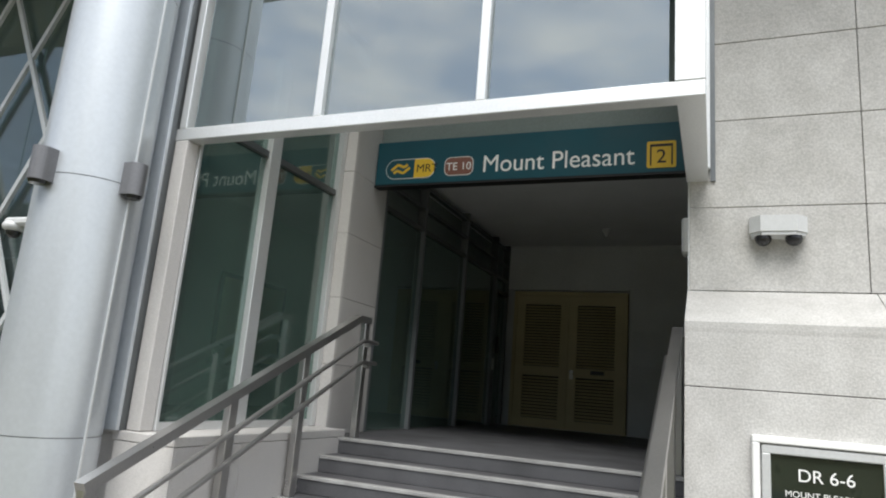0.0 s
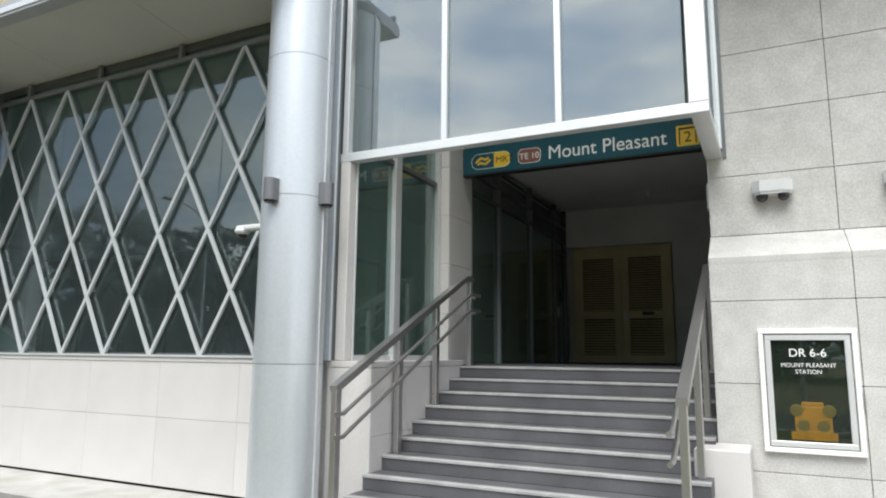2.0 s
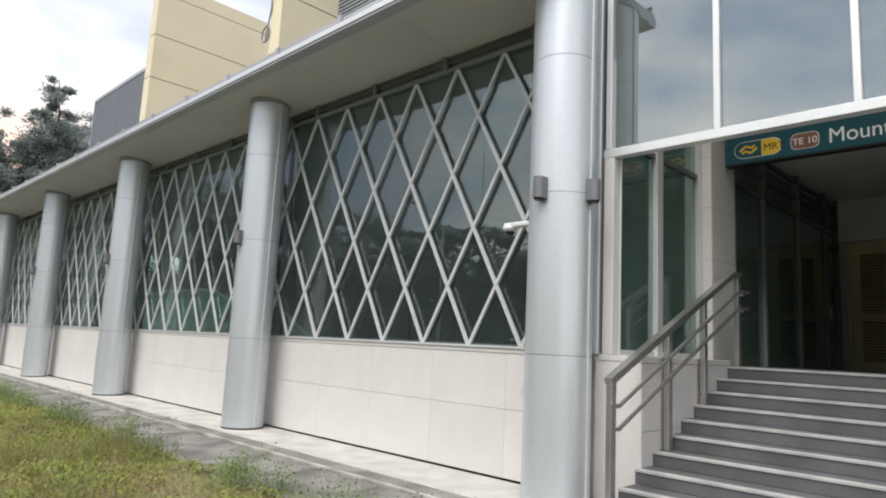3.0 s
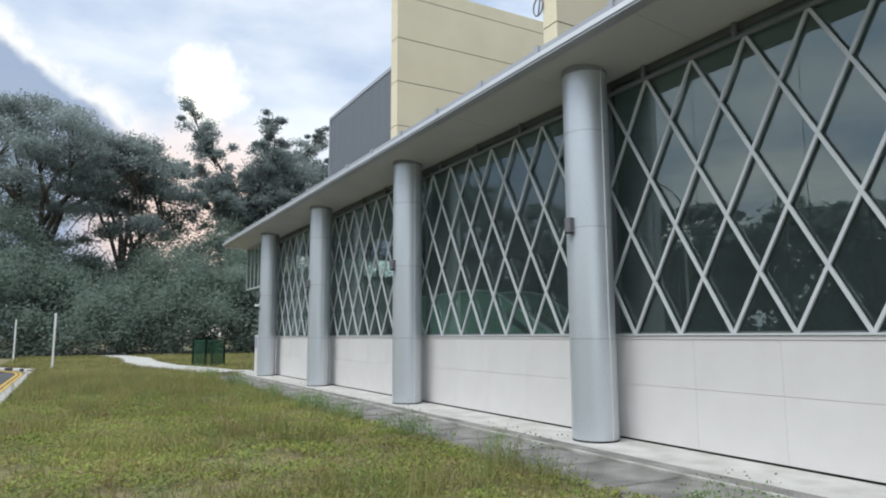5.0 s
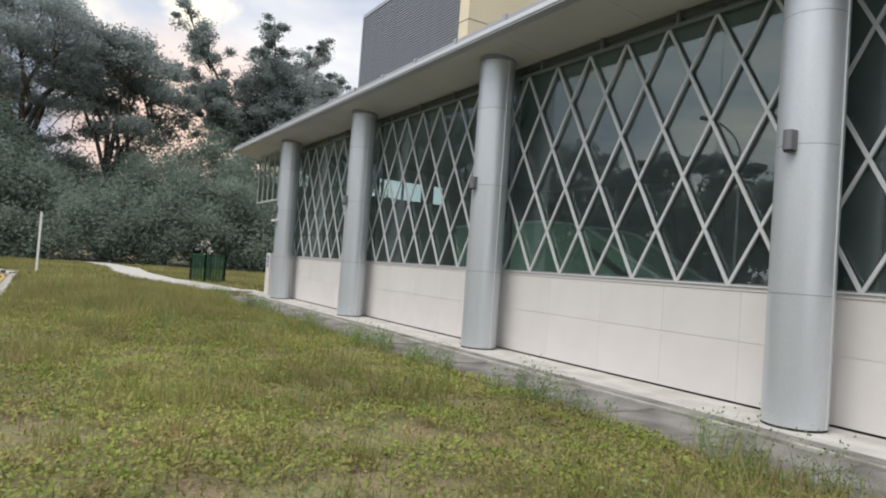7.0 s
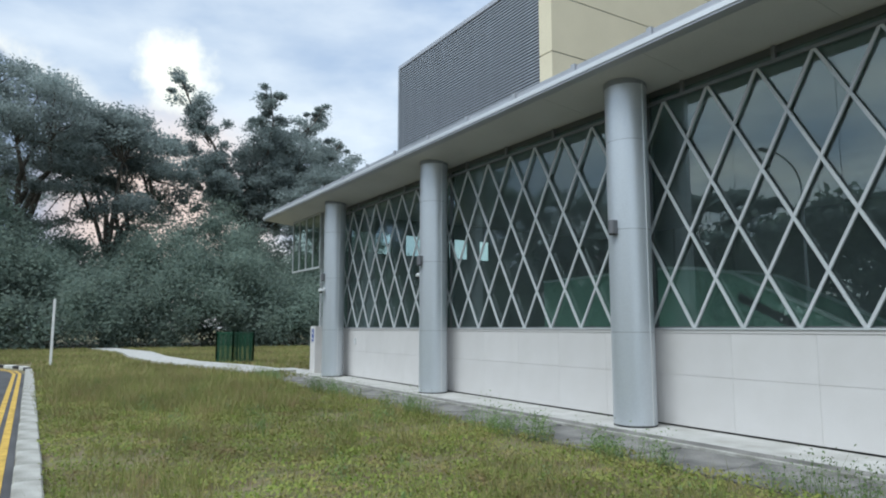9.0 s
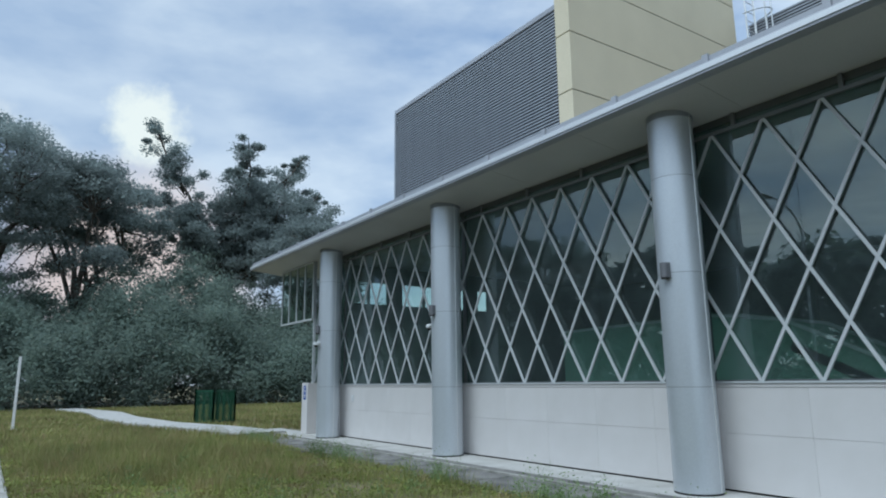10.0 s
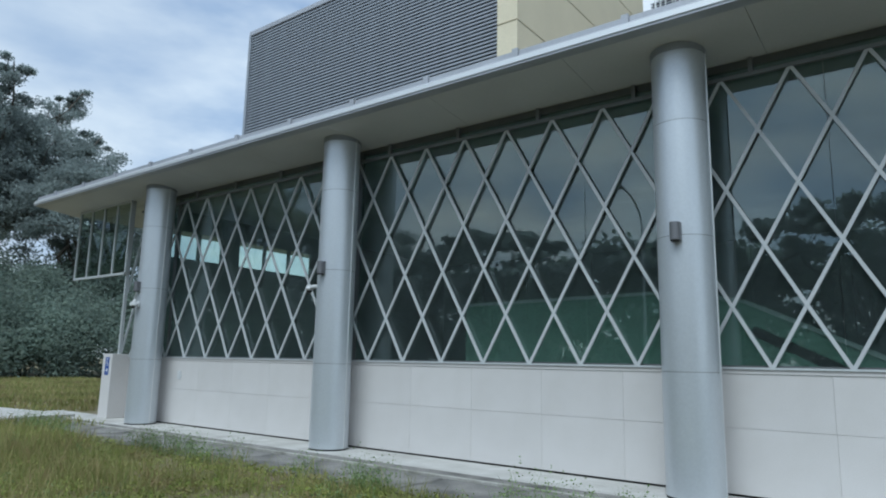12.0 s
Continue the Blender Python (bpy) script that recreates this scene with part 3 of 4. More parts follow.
part("arrow", bm, M_WHITE, sg, "white arrow")

scr = thing("hanging_screen", "steel-framed glazed rain screen hung under the roof", "glass screen")
for z in (3.78, 5.78):
    part("rail", boxed(-30.44, END_X, -0.36, -0.30, z, z + 0.06), M_LATTICE, scr)
for k in range(5):
    x = -30.44 + (30.44 + END_X) * k / 4
    part("mullion", boxed(x, x + 0.05, -0.36, -0.30, 3.84, 5.78), M_LATTICE, scr)
for k in range(4):
    a = -30.44 + (30.44 + END_X) * k / 4
    p = part("pane", boxed(a + 0.052, a + (30.44 + END_X) / 4 - 0.002, -0.335, -0.325, 3.842, 5.778), G_SHOW, scr)
    p.visible_shadow = False
part("post", boxed(END_X - 0.06, END_X - 0.002, -0.28, -0.2, 1.66, 5.85), M_LATTICE, scr)
for s in (0, 1):
    part("brace", bar(bmesh.new(), (END_X - 0.03, -0.2, 1.7 + s * 1.6), (END_X - 0.03, 0.1, 3.3 + s * 1.6), 0.05, 0.05, (1, 0, 0)), M_LATTICE, scr)

# ---- tower and louvres on the roof ----
seams = [6.06, 6.62, 8.04, 9.46, 10.88, 12.3, 12.78]


def roof_fin(x):
    t = thing("roof_tower", "tall beige rendered fin wall of the roof plant tower", "tower", "roof fins", kind="structure")
    for z0, z1 in zip(seams, seams[1:]):
        part("rendered_panel", boxed(x, x + 0.45, 0.76, 7.6, z0 + 0.012, z1 - 0.012, 0.006), M_BEIGE, t)
    part("core", boxed(x + 0.02, x + 0.43, 0.79, 7.57, 6.06, 12.76), M_FRAME, t)


roof_fin(-16.35)
roof_fin(-8.63)
louvre = thing("louvre_screen", "grey metal louvre screen of the roof plant room", "louvre screen", kind="structure")
# solid black box: the shade between the slats is put into its colour
part("backing", boxed(-26.3, -16.36, 2.45, 12.0, 6.06, 11.5), M_BLACK, louvre, "black backing painted as the shade behind the slats")
part("cap", boxed(-26.42, -16.36, 2.26, 2.5, 11.47, 11.62, 0.01), M_FASCIA, louvre)
part("corner_post", boxed(-26.42, -26.32, 2.26, 2.45, 6.06, 11.47), M_LOUVRE, louvre)
part("side_cladding", boxed(-26.40, -26.31, 2.455, 12.0, 6.06, 11.6), M_LOUVRE, louvre)
slat_bm = bmesh.new()
prism(slat_bm, [(2.29, 0.0), (2.30, 0.0), (2.44, 0.07), (2.44, 0.08), (2.30, 0.046), (2.29, 0.046)], "x", -26.31, -16.36)
slat_me = mesh_of("slat", slat_bm, M_LOUVRE)
for k in range(58):
    piece("slat", slat_me, louvre, (0, 0, 6.1 + k * 0.0925))

# louvred plant rooms beside and behind the second fin
blk = thing("roof_block", "grey louvred plant rooms behind the roof fins", "roof block", kind="structure")
for x0, x1, y, top in ((-8.17, 0.4, 2.3, 60), (-15.89, -8.64, 8.2, 63)):
    # black again, so its colour supplies the shade behind these slats
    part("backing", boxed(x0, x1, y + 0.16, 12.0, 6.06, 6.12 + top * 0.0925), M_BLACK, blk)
    bm = bmesh.new()
    prism(bm, [(y, 0.0), (y + 0.01, 0.0), (y + 0.15, 0.07), (y + 0.15, 0.08), (y + 0.01, 0.046), (y, 0.046)], "x", x0, x1)
    slat2_me = mesh_of("slat", bm, M_LOUVRE)
    for k in range(top):
        piece("slat", slat2_me, blk, (0, 0, 6.1 + k * 0.0925))
cb = thing("cable_loop", "looped dark cable hanging on the beige fin", "cable", at=(-8.63, 0.75, 8.4))
bm = bmesh.new()
pts = [(-0.12 + 0.16 * math.sin(radians(a)), -0.02, 0.2 - 0.2 * math.cos(radians(a))) for a in range(0, 361, 30)] + [(-0.02, -0.02, 0.5), (0.05, -0.02, 0.8), (0.04, -0.02, 1.0)]
for a, b in zip(pts, pts[1:]):
    tube(bm, a, b, 0.018, 6)
part("cable", bm, M_LAMP, cb)
lad = thing("access_ladder", "white steel roof ladder with safety cage hoops", "ladder", at=(-15.75, 7.86, 6.06))
for y in (-0.22, 0.22):
    part("stile", tube(bmesh.new(), (0.18, y, 0), (0.18, y, 7.3), 0.025, 8), M_ALU, lad)
for k in range(23):
    part("rung", tube(bmesh.new(), (0.18, -0.22, 0.3 + k * 0.3), (0.18, 0.22, 0.3 + k * 0.3), 0.014, 6), M_ALU, lad)
for k in range(5):
    bm = bmesh.new()
    pts = [(0.18 + 0.62 * math.sin(radians(a)), -0.36 * math.cos(radians(a)), 2.4 + k * 1.15) for a in range(0, 181, 20)]
    for a, b in zip(pts, pts[1:]):
        bar(bm, a, b, 0.05, 0.012, (0, 0, 1))
    part("cage_hoop", bm, M_ALU, lad)
for a in (30, 60, 90, 120, 150):
    x, y = 0.18 + 0.62 * math.sin(radians(a)), -0.36 * math.cos(radians(a))
    part("cage_strip", tube(bmesh.new(), (x, y, 2.4), (x, y, 7.1), 0.014, 6), M_ALU, lad)

# ---- entrance ----
LAND, RISER, TREAD = 1.5, 0.15, 0.326
ST_L, ST_R, ST_TOP = 1.31, 4.56, 2.10
stair = thing("staircase", "dark grey granite stairs with pale nosings", "stairs", kind="structure")
for k in range(10):
    z, y = LAND - k * RISER, ST_TOP - k * TREAD
    part("step", boxed(ST_L, ST_R, y + 0.0, y + (TREAD if k else 6.2) + (0.02 if k else 0), z - RISER, z - 0.012, 0.004), M_STEP, stair)
    part("nosing", boxed(ST_L, ST_R, y - 0.012, y + 0.075, z - 0.03, z, 0.004), M_NOSING, stair, "pale granite nosing")
    if k:
        part("tread", boxed(ST_L, ST_R, y + 0.077, y + TREAD - 0.002, z - 0.0118, z - 0.001), M_STEP, stair)
solid("landing_floor", boxed(0.95, 4.57, ST_TOP + 0.077, 8.31, 1.30, 1.499), M_STEP, "dark grey granite landing floor", "floor", kind="structure")
solid("stair_mass", boxed(ST_L + 0.01, ST_R - 0.01, -0.6, ST_TOP + 0.05, -0.3, 0.02), M_STEP, "stair foundation", "stairs", kind="structure")

# low granite walls beside the stair
lw = solid("wall_stair_side", boxed(0.80, ST_L - 0.002, -0.05, 2.2, 0.0, 1.50), M_BLACK, "backing of the low stair wall", "wall", kind="structure")
for y0, y1 in ((-0.08, 0.62), (0.624, 1.36), (1.364, 2.2)):
    for z0, z1 in ((0.0, 0.80), (0.804, 1.50)):
        part("granite_panel", boxed(ST_L - 0.002, ST_L + 0.024, y0, y1, z0, z1, 0.003), M_GRANITE, lw)
part("granite_panel", boxed(0.78, ST_L + 0.024, -0.105, -0.082, 0.0, 1.50, 0.003), M_GRANITE, lw)
part("granite_cap", boxed(0.76, ST_L + 0.026, -0.11, 2.2, 1.504, 1.57, 0.005), M_GRANITE, lw)
fin = thing("corner_fin", "grey folded metal closer between column and glass box", "fin", kind="structure")
part("closer_panel", boxed(0.70, 0.835, -0.155, -0.125, 1.57, 8.2, 0.004), M_CLAD, fin)
part("closer_return", boxed(0.80, 0.835, -0.123, 0.04, 1.57, 8.2, 0.004), M_FRAME, fin)
part("corner_post", boxed(0.84, 0.965, -0.072, 0.055, 1.575, 3.775, 0.005), M_GRANITE, fin, "pale stone-coloured corner post")

# side glazing left of the stair
sw = thing("window_7", "green-tinted side glazing beside the stair", "window", kind="structure")
for y0, w in ((0.06, 0.03), (0.93, 0.15), (2.12, 0.08)):
    part("mullion", boxed(0.86, 0.98, y0, y0 + w, 1.575, 5.0, 0.004), M_ALU, sw)
for z in (1.572, 4.0):
    part("rail", boxed(0.88, 0.955, 0.092, 2.118, z, z + 0.06), M_ALU if z < 2 else M_FRAME, sw)
for y0, y1 in ((0.09, 0.93), (1.08, 2.12)):
    p = part("pane", boxed(0.91, 0.922, y0 + 0.002, y1 - 0.002, 1.635, 3.998), G_SIDE, sw)
    p.visible_shadow = False
    p = part("pane", boxed(0.91, 0.922, y0 + 0.002, y1 - 0.002, 4.065, 5.0), G_SIDE, sw)
    p.visible_shadow = False

# granite pier behind the side glazing
pr = solid("pier", boxed(0.90, 1.085, 2.23, 3.0, 1.50, 5.2), M_BLACK, "backing of the granite pier", "pier", kind="structure")
for z0, z1 in ((1.502, 2.20), (2.204, 2.90), (2.904, 3.60), (3.604, 4.30), (4.304, 5.0)):
    part("granite_panel", boxed(0.88, 1.107, 2.205, 2.23, z0, z1, 0.003), M_GRANITE, pr)
    part("granite_panel", boxed(1.085, 1.109, 2.232, 3.0, z0, z1, 0.003), M_GRANITE, pr)

# glass box over the entrance
BX0, BX1, BY0, BY1, BZ0, BZ1 = 0.82, 4.72, -0.07, 1.512, 3.78, 8.6
gb = thing("glass_box", "aluminium-framed reflective glass box over the entrance", "glass box", kind="structure")
part("bottom_beam", boxed(BX0, BX1, BY0, BY0 + 0.12, BZ0, BZ0 + 0.10, 0.006), M_ALU, gb)
part("soffit_plate", boxed(BX1 - 0.16, BX1 - 0.002, BY0 + 0.122, BY1, BZ0 + 0.004, BZ0 + 0.09), M_ALU, gb)
part("corner_post", boxed(BX1 - 0.17, BX1 - 0.001, BY0 + 0.001, BY0 + 0.11, BZ0 + 0.102, BZ1, 0.005), M_ALU, gb)
part("corner_post", boxed(BX0 + 0.03, BX0 + 0.10, BY0 + 0.001, BY0 + 0.11, BZ0 + 0.102, BZ1, 0.005), M_ALU, gb)
xs = [BX0 + 0.10, 2.12, 3.36, BX1 - 0.17]
for x in xs[1:3]:
    part("mullion", boxed(x - 0.032, x + 0.032, BY0 + 0.005, BY0 + 0.10, BZ0 + 0.102, BZ1, 0.004), M_ALU, gb)
for a, b in zip(xs, xs[1:]):
    p = part("pane", boxed(a + 0.034, b - 0.034, BY0 + 0.05, BY0 + 0.062, BZ0 + 0.102, BZ1 - 0.06), G_BOX, gb)
    p.visible_shadow = False
p = part("pane", boxed(BX1 - 0.03, BX1 - 0.018, BY0 + 0.112, BY1 - 0.06, BZ0 + 0.102, BZ1 - 0.06), G_BOX, gb)
p.visible_shadow = False
part("edge_trim", boxed(BX1 - 0.04, BX1 + 0.012, BY1 - 0.055, BY1 - 0.002, BZ0 + 0.10, BZ1), M_ALU, gb)
part("edge_trim", boxed(BX1 + 0.014, BX1 + 0.05, BY1 - 0.02, BY1 - 0.002, BZ0 + 0.0, BZ1), M_FRAME, gb)
part("top_beam", boxed(BX0, BX1, BY0, BY0 + 0.12, BZ1 + 0.002, BZ1 + 0.1), M_ALU, gb)
part("roof_plate", boxed(BX0, BX1, BY0, 3.0, BZ1 + 0.11, BZ1 + 0.25), M_SOFFIT, gb)
part("back_wall", boxed(BX0, BX1, 2.76, 2.9, BZ0 + 0.95, BZ1 + 0.1), M_INWALL, gb)
part("side_wall", boxed(BX0 + 0.0, BX0 + 0.06, 0.05, 2.75, 6.1, BZ1 + 0.1), M_INWALL, gb)

# station name sign
sn = thing("station_sign", "dark teal station name sign over the stairs", "sign", at=(0, 2.66, 0))
part("panel", boxed(1.12, 4.55, 0.0, 0.12, 4.28, 4.80, 0.006), M_SIGN, sn)
part("bottom_lip", boxed(1.12, 4.55, -0.012, 0.122, 4.255, 4.278), M_INK, sn)


def pill(bm, x0, x1, z0, z1, y0, y1, rad, left=True, right=True):
    pts = []
    for cx, cz, a0, on in ((x1 - rad, z1 - rad, 0, right), (x0 + rad, z1 - rad, 90, left), (x0 + rad, z0 + rad, 180, left), (x1 - rad, z0 + rad, 270, right)):
        if on:
            pts += [(cx + rad * math.cos(radians(a0 + k * 15)), cz + rad * math.sin(radians(a0 + k * 15))) for k in range(7)]
        else:
            pts.append((x1 if cx > (x0 + x1) / 2 else x0, z1 if cz > (z0 + z1) / 2 else z0))
    return prism(bm, pts, "y", y0, y1)


ZC = 4.46
part("badge_outline", pill(bmesh.new(), 1.25, 1.87, ZC - 0.118, ZC + 0.118, -0.004, 0.0, 0.118), M_WHITE, sn)
part("badge_field", pill(bmesh.new(), 1.258, 1.61, ZC - 0.110, ZC + 0.110, -0.007, -0.0042, 0.109, True, False), M_SIGN, sn)
part("badge_field", pill(bmesh.new(), 1.61, 1.862, ZC - 0.110, ZC + 0.110, -0.007, -0.0042, 0.109, False, True), M_YELLOW, sn)
bm = bmesh.new()
for s in (1, -1):
    wave = [(-0.115, -0.012), (-0.035, 0.052), (0.045, 0.018), (0.085, 0.05)]
    for (ax, az), (bx, bz) in zip(wave, wave[1:]):
        bar(bm, (1.44 + s * ax, -0.0085, ZC + s * az), (1.44 + s * bx, -0.0085, ZC + s * bz), 0.03, 0.003)
part("badge_mark", bm, M_YELLOW, sn, "plain yellow wave mark")
UP = Matrix.Rotation(radians(90), 4, "X")
lettering("letters", "MRT", M_INK, sn, 0.135, Matrix.Translation((1.635, -0.0075, ZC - 0.048)) @ UP, 0.001)
part("route_outline", pill(bmesh.new(), 1.98, 2.32, ZC - 0.108, ZC + 0.108, -0.004, 0.0, 0.07), M_WHITE, sn)
part("route_field", pill(bmesh.new(), 1.988, 2.312, ZC - 0.100, ZC + 0.100, -0.007, -0.0042, 0.064), M_BROWN, sn)
lettering("letters", "TE 10", M_WHITE, sn, 0.125, Matrix.Translation((2.15, -0.0075, ZC - 0.045)) @ UP, 0.001, "CENTER")
lettering("letters", "Mount Pleasant", M_WHITE, sn, 0.275, Matrix.Translation((2.42, -0.001, ZC - 0.085)) @ Matrix.Diagonal((0.94, 1, 1, 1)) @ UP, 0.002)
part("exit_box", pill(bmesh.new(), 4.145, 4.42, ZC - 0.135, ZC + 0.14, -0.006, 0.0, 0.02), M_YELLOW, sn, "yellow exit number box")
bm = bmesh.new()
box(bm, 4.175, 4.39, -0.009, -0.0062, ZC + 0.085, ZC + 0.11)
box(bm, 4.175, 4.19, -0.009, -0.0062, ZC - 0.11, ZC + 0.085)
box(bm, 4.375, 4.39, -0.009, -0.0062, ZC - 0.11, ZC + 0.085)
part("exit_arch", bm, M_INK, sn)
lettering("letters", "2", M_INK, sn, 0.2, Matrix.Translation((4.283, -0.007, ZC - 0.085)) @ UP, 0.001, "CENTER")

# passage behind the sign
CEIL_Z = 4.86
solid("ceiling_passage", boxed(0.9, 4.75, 2.79, 8.7, CEIL_Z, CEIL_Z + 0.2), M_CEIL, "grey panelled passage ceiling", "ceiling", kind="structure")
solid("wall_passage_right", boxed(4.57, 4.75, 1.52, 8.5, 0.0, CEIL_Z), M_DARKWALL, "grey tiled passage side wall", "wall", kind="structure")
bw = solid("wall_passage_end", boxed(3.36, 4.57, 8.33, 8.44, 1.5, CEIL_Z), M_DARKWALL, "grey tiled passage end wall", "wall", kind="structure")
for z in (1.502, 2.1, 2.7, 3.3):
    part("wall_tile", boxed(3.40, 4.566, 8.315, 8.33, z, z + 0.596, 0.002), M_DARKWALL, bw)
solid("wall_over_door", boxed(0.95, 3.358, 8.33, 8.44, 4.02, CEIL_Z), M_DARKWALL, "dark grey wall panel over the doors", "wall", kind="structure")
solid("wall_passage_back", boxed(0.95, 4.75, 8.45, 8.7, 1.3, CEIL_Z), M_DARKWALL, "grey wall around the double door", "wall", kind="structure")
solid("wall_behind_glass", boxed(-1.2, -1.0, 2.9, 8.6, 1.3, CEIL_Z), M_INWALL, "dark inner wall behind the glazing", "wall", kind="structure")
solid("wall_behind_glass_end", boxed(-1.2, 0.948, 8.35, 8.6, 1.3, CEIL_Z), M_INWALL, "dark inner end wall", "wall", kind="structure")
solid("floor_behind_glass", boxed(-1.2, 0.948, 2.2, 8.6, 1.3, 1.49), M_INFLOOR, "dark inner floor", "floor", kind="structure")
solid("ceiling_behind_glass", boxed(-1.2, 0.898, 2.2, 8.6, CEIL_Z, CEIL_Z + 0.2), M_CEIL, "dark inner ceiling", "ceiling", kind="structure")

dr = thing("door_1", "khaki louvred steel double door at the passage end", "door", kind="structure", at=(0, 8.3, 1.5))
DX0, DX1, DH = 1.24, 3.33, 2.48
bm = bmesh.new()
box(bm, DX0, DX0 + 0.06, -0.02, 0.12, 0, DH)
box(bm, DX1 - 0.06, DX1, -0.02, 0.12, 0, DH)
box(bm, DX0 + 0.06, DX1 - 0.06, -0.02, 0.12, DH - 0.07, DH)
part("door_frame", bm, M_DOOR, dr)
mid = (DX0 + DX1) / 2
for a, b in ((DX0 + 0.064, mid - 0.003), (mid + 0.003, DX1 - 0.064)):
    bm = bmesh.new()
    box(bm, a, a + 0.15, 0.0, 0.05, 0.01, DH - 0.075)
    box(bm, b - 0.15, b, 0.0, 0.05, 0.01, DH - 0.075)
    for z0, z1 in ((0.01, 0.17), (0.93, 1.10), (DH - 0.24, DH - 0.075)):
        box(bm, a + 0.15, b - 0.15, 0.0, 0.05, z0, z1)
    leaf = part("door_leaf", bm, M_DOOR, dr)
    # black sheet whose colour stands for the shade inside the louvre
    part("louvre_shade", boxed(a + 0.15, b - 0.15, 0.045, 0.05, 0.17, DH - 0.24), M_BLACK, leaf, "black sheet painted as the shade behind the slats")
    sb = bmesh.new()
    prism(sb, [(0.002, 0.0), (0.008, 0.0), (0.044, 0.034), (0.044, 0.042), (0.036, 0.042)], "x", a + 0.15, b - 0.15)
    sm = mesh_of("louvre_slat", sb, M_DOOR)
    for z0, z1 in ((0.18, 0.92), (1.11, DH - 0.25)):
        n = int((z1 - z0) / 0.053)
        for k in range(n):
            piece("louvre_slat", sm, leaf, (0, 0, z0 + k * (z1 - z0) / n))
bm = tube(bmesh.new(), (mid + 0.08, -0.05, 1.03), (mid + 0.08, 0.0, 1.03), 0.035, 14)
part("door_knob", bm, M_STEEL, dr, "round steel knob")
part("lock_plate", boxed(mid + 0.045, mid + 0.115, -0.012, -0.001, 0.9, 0.99, 0.003), M_STEEL, dr)
part("pull_slot", boxed(mid + 0.42, mid + 0.66, -0.012, -0.001, 1.0, 1.07, 0.003), M_INK, dr, "dark notice plate")

# glazed wall along the passage
gw = thing("window_8", "green-tinted full-height glazing along the passage", "window", kind="structure")
ys = [3.04, 4.24, 5.93, 7.52, 8.28]
for y in ys:
    part("mullion", boxed(0.98, 1.10, y - 0.03, y + 0.03, 1.502, CEIL_Z - 0.002), M_RAIL if y < 7.5 else M_FRAME, gw)
for z in (4.12, 4.42, 4.72):
    part("rail", boxed(1.02, 1.09, 3.01, 8.25, z, z + 0.05), M_FRAME, gw)
for a, b in zip(ys, ys[1:]):
    p = part("pane", boxed(1.035, 1.047, a + 0.032, b - 0.032, 1.51, 4.118), G_SIDE, gw)
    p.visible_shadow = False
part("door_frame", boxed(1.00, 1.12, 7.56, 7.61, 1.502, 3.9), M_FRAME, gw)
part("door_head", boxed(1.00, 1.12, 7.61, 8.25, 3.84, 3.9), M_FRAME, gw)
part("card_reader", boxed(1.10, 1.14, 7.64, 7.74, 2.75, 3.05, 0.01), M_INK, gw, "black access reader")
part("pull_handle", boxed(1.10, 1.13, 7.54, 7.57, 2.45, 2.65), M_STEEL, gw)

fl = thing("fire_detector", "small white ceiling detector in the passage", "detector", at=(3.1, 7.1, CEIL_Z))
part("base", tube(bmesh.new(), (0, 0, -0.03), (0, 0, 0), 0.07, 16), M_CCTV, fl)
part("cone", tube(bmesh.new(), (0, 0, -0.13), (0, 0, -0.03), 0.02, 16, 0.065), M_CCTV, fl)
nb = thing("notice_board", "dark framed notice board on the passage wall", "notice board", at=(4.57, 5.6, 2.9))
part("frame", boxed(-0.05, 0.0, -0.9, 0.9, -0.75, 0.75, 0.01), M_INK, nb)
part("sheet", boxed(-0.056, -0.051, -0.82, 0.82, -0.67, 0.67), M_DOOR, nb, "faded brown sheet")
sp = thing("loudspeaker", "grey box loudspeaker on the passage wall", "loudspeaker", at=(4.57, 2.6, 3.6))
part("case", boxed(-0.09, 0.0, -0.10, 0.10, -0.17, 0.17, 0.02), M_CCTV, sp)

# right granite wall with battered base
WX0, WX1, WY, BASE_Y = 4.58, 13.0, 1.512, 1.0
rw = solid("wall_right", boxed(WX0 + 0.02, WX1, WY + 0.03, 2.4, 0.0, 9.0), M_BLACK, "backing of the granite entrance wall", "wall", kind="structure")
vx = [WX0, 5.765, 6.97, 8.17, 9.4, 10.6, 11.8, 13.0]
vz = [2.92, 3.57, 4.28, 4.95, 5.65, 6.35, 7.05, 7.75, 8.45, 9.0]
for x0, x1 in zip(vx, vx[1:]):
    for z0, z1 in zip(vz, vz[1:]):
        part("granite_block", boxed(x0 + 0.003, x1 - 0.003, WY, WY + 0.03, z0 + 0.003, z1 - 0.003, 0.003), M_GRANITE_ROUGH, rw)
lx = [4.565, 5.80, 7.03, 8.26, 9.5, 10.7, 11.9, 13.0]
for x0, x1 in zip(lx, lx[1:]):
    bm = bmesh.new()
    prism(bm, [(BASE_Y, 2.625), (WY - 0.002, 2.917), (WY - 0.002, 2.2), (BASE_Y + 0.03, 2.2), (BASE_Y, 2.58)], "x", x0 + 0.003, x1 - 0.003)
    part("sloped_cap", bm, M_GRANITE_ROUGH, rw)
    for z0, z1 in ((0.0, 0.6), (0.6, 1.40), (1.40, 2.19), (2.19, 2.60)):
        part("granite_block", boxed(x0 + 0.003, x1 - 0.003, BASE_Y + 0.002, BASE_Y + 0.04, z0 + 0.003, z1 - 0.003, 0.003), M_GRANITE_ROUGH, rw)
part("end_block", boxed(4.57, 4.60, BASE_Y + 0.045, WY + 0.03, 0.0, 2.6), M_GRANITE_ROUGH, rw)
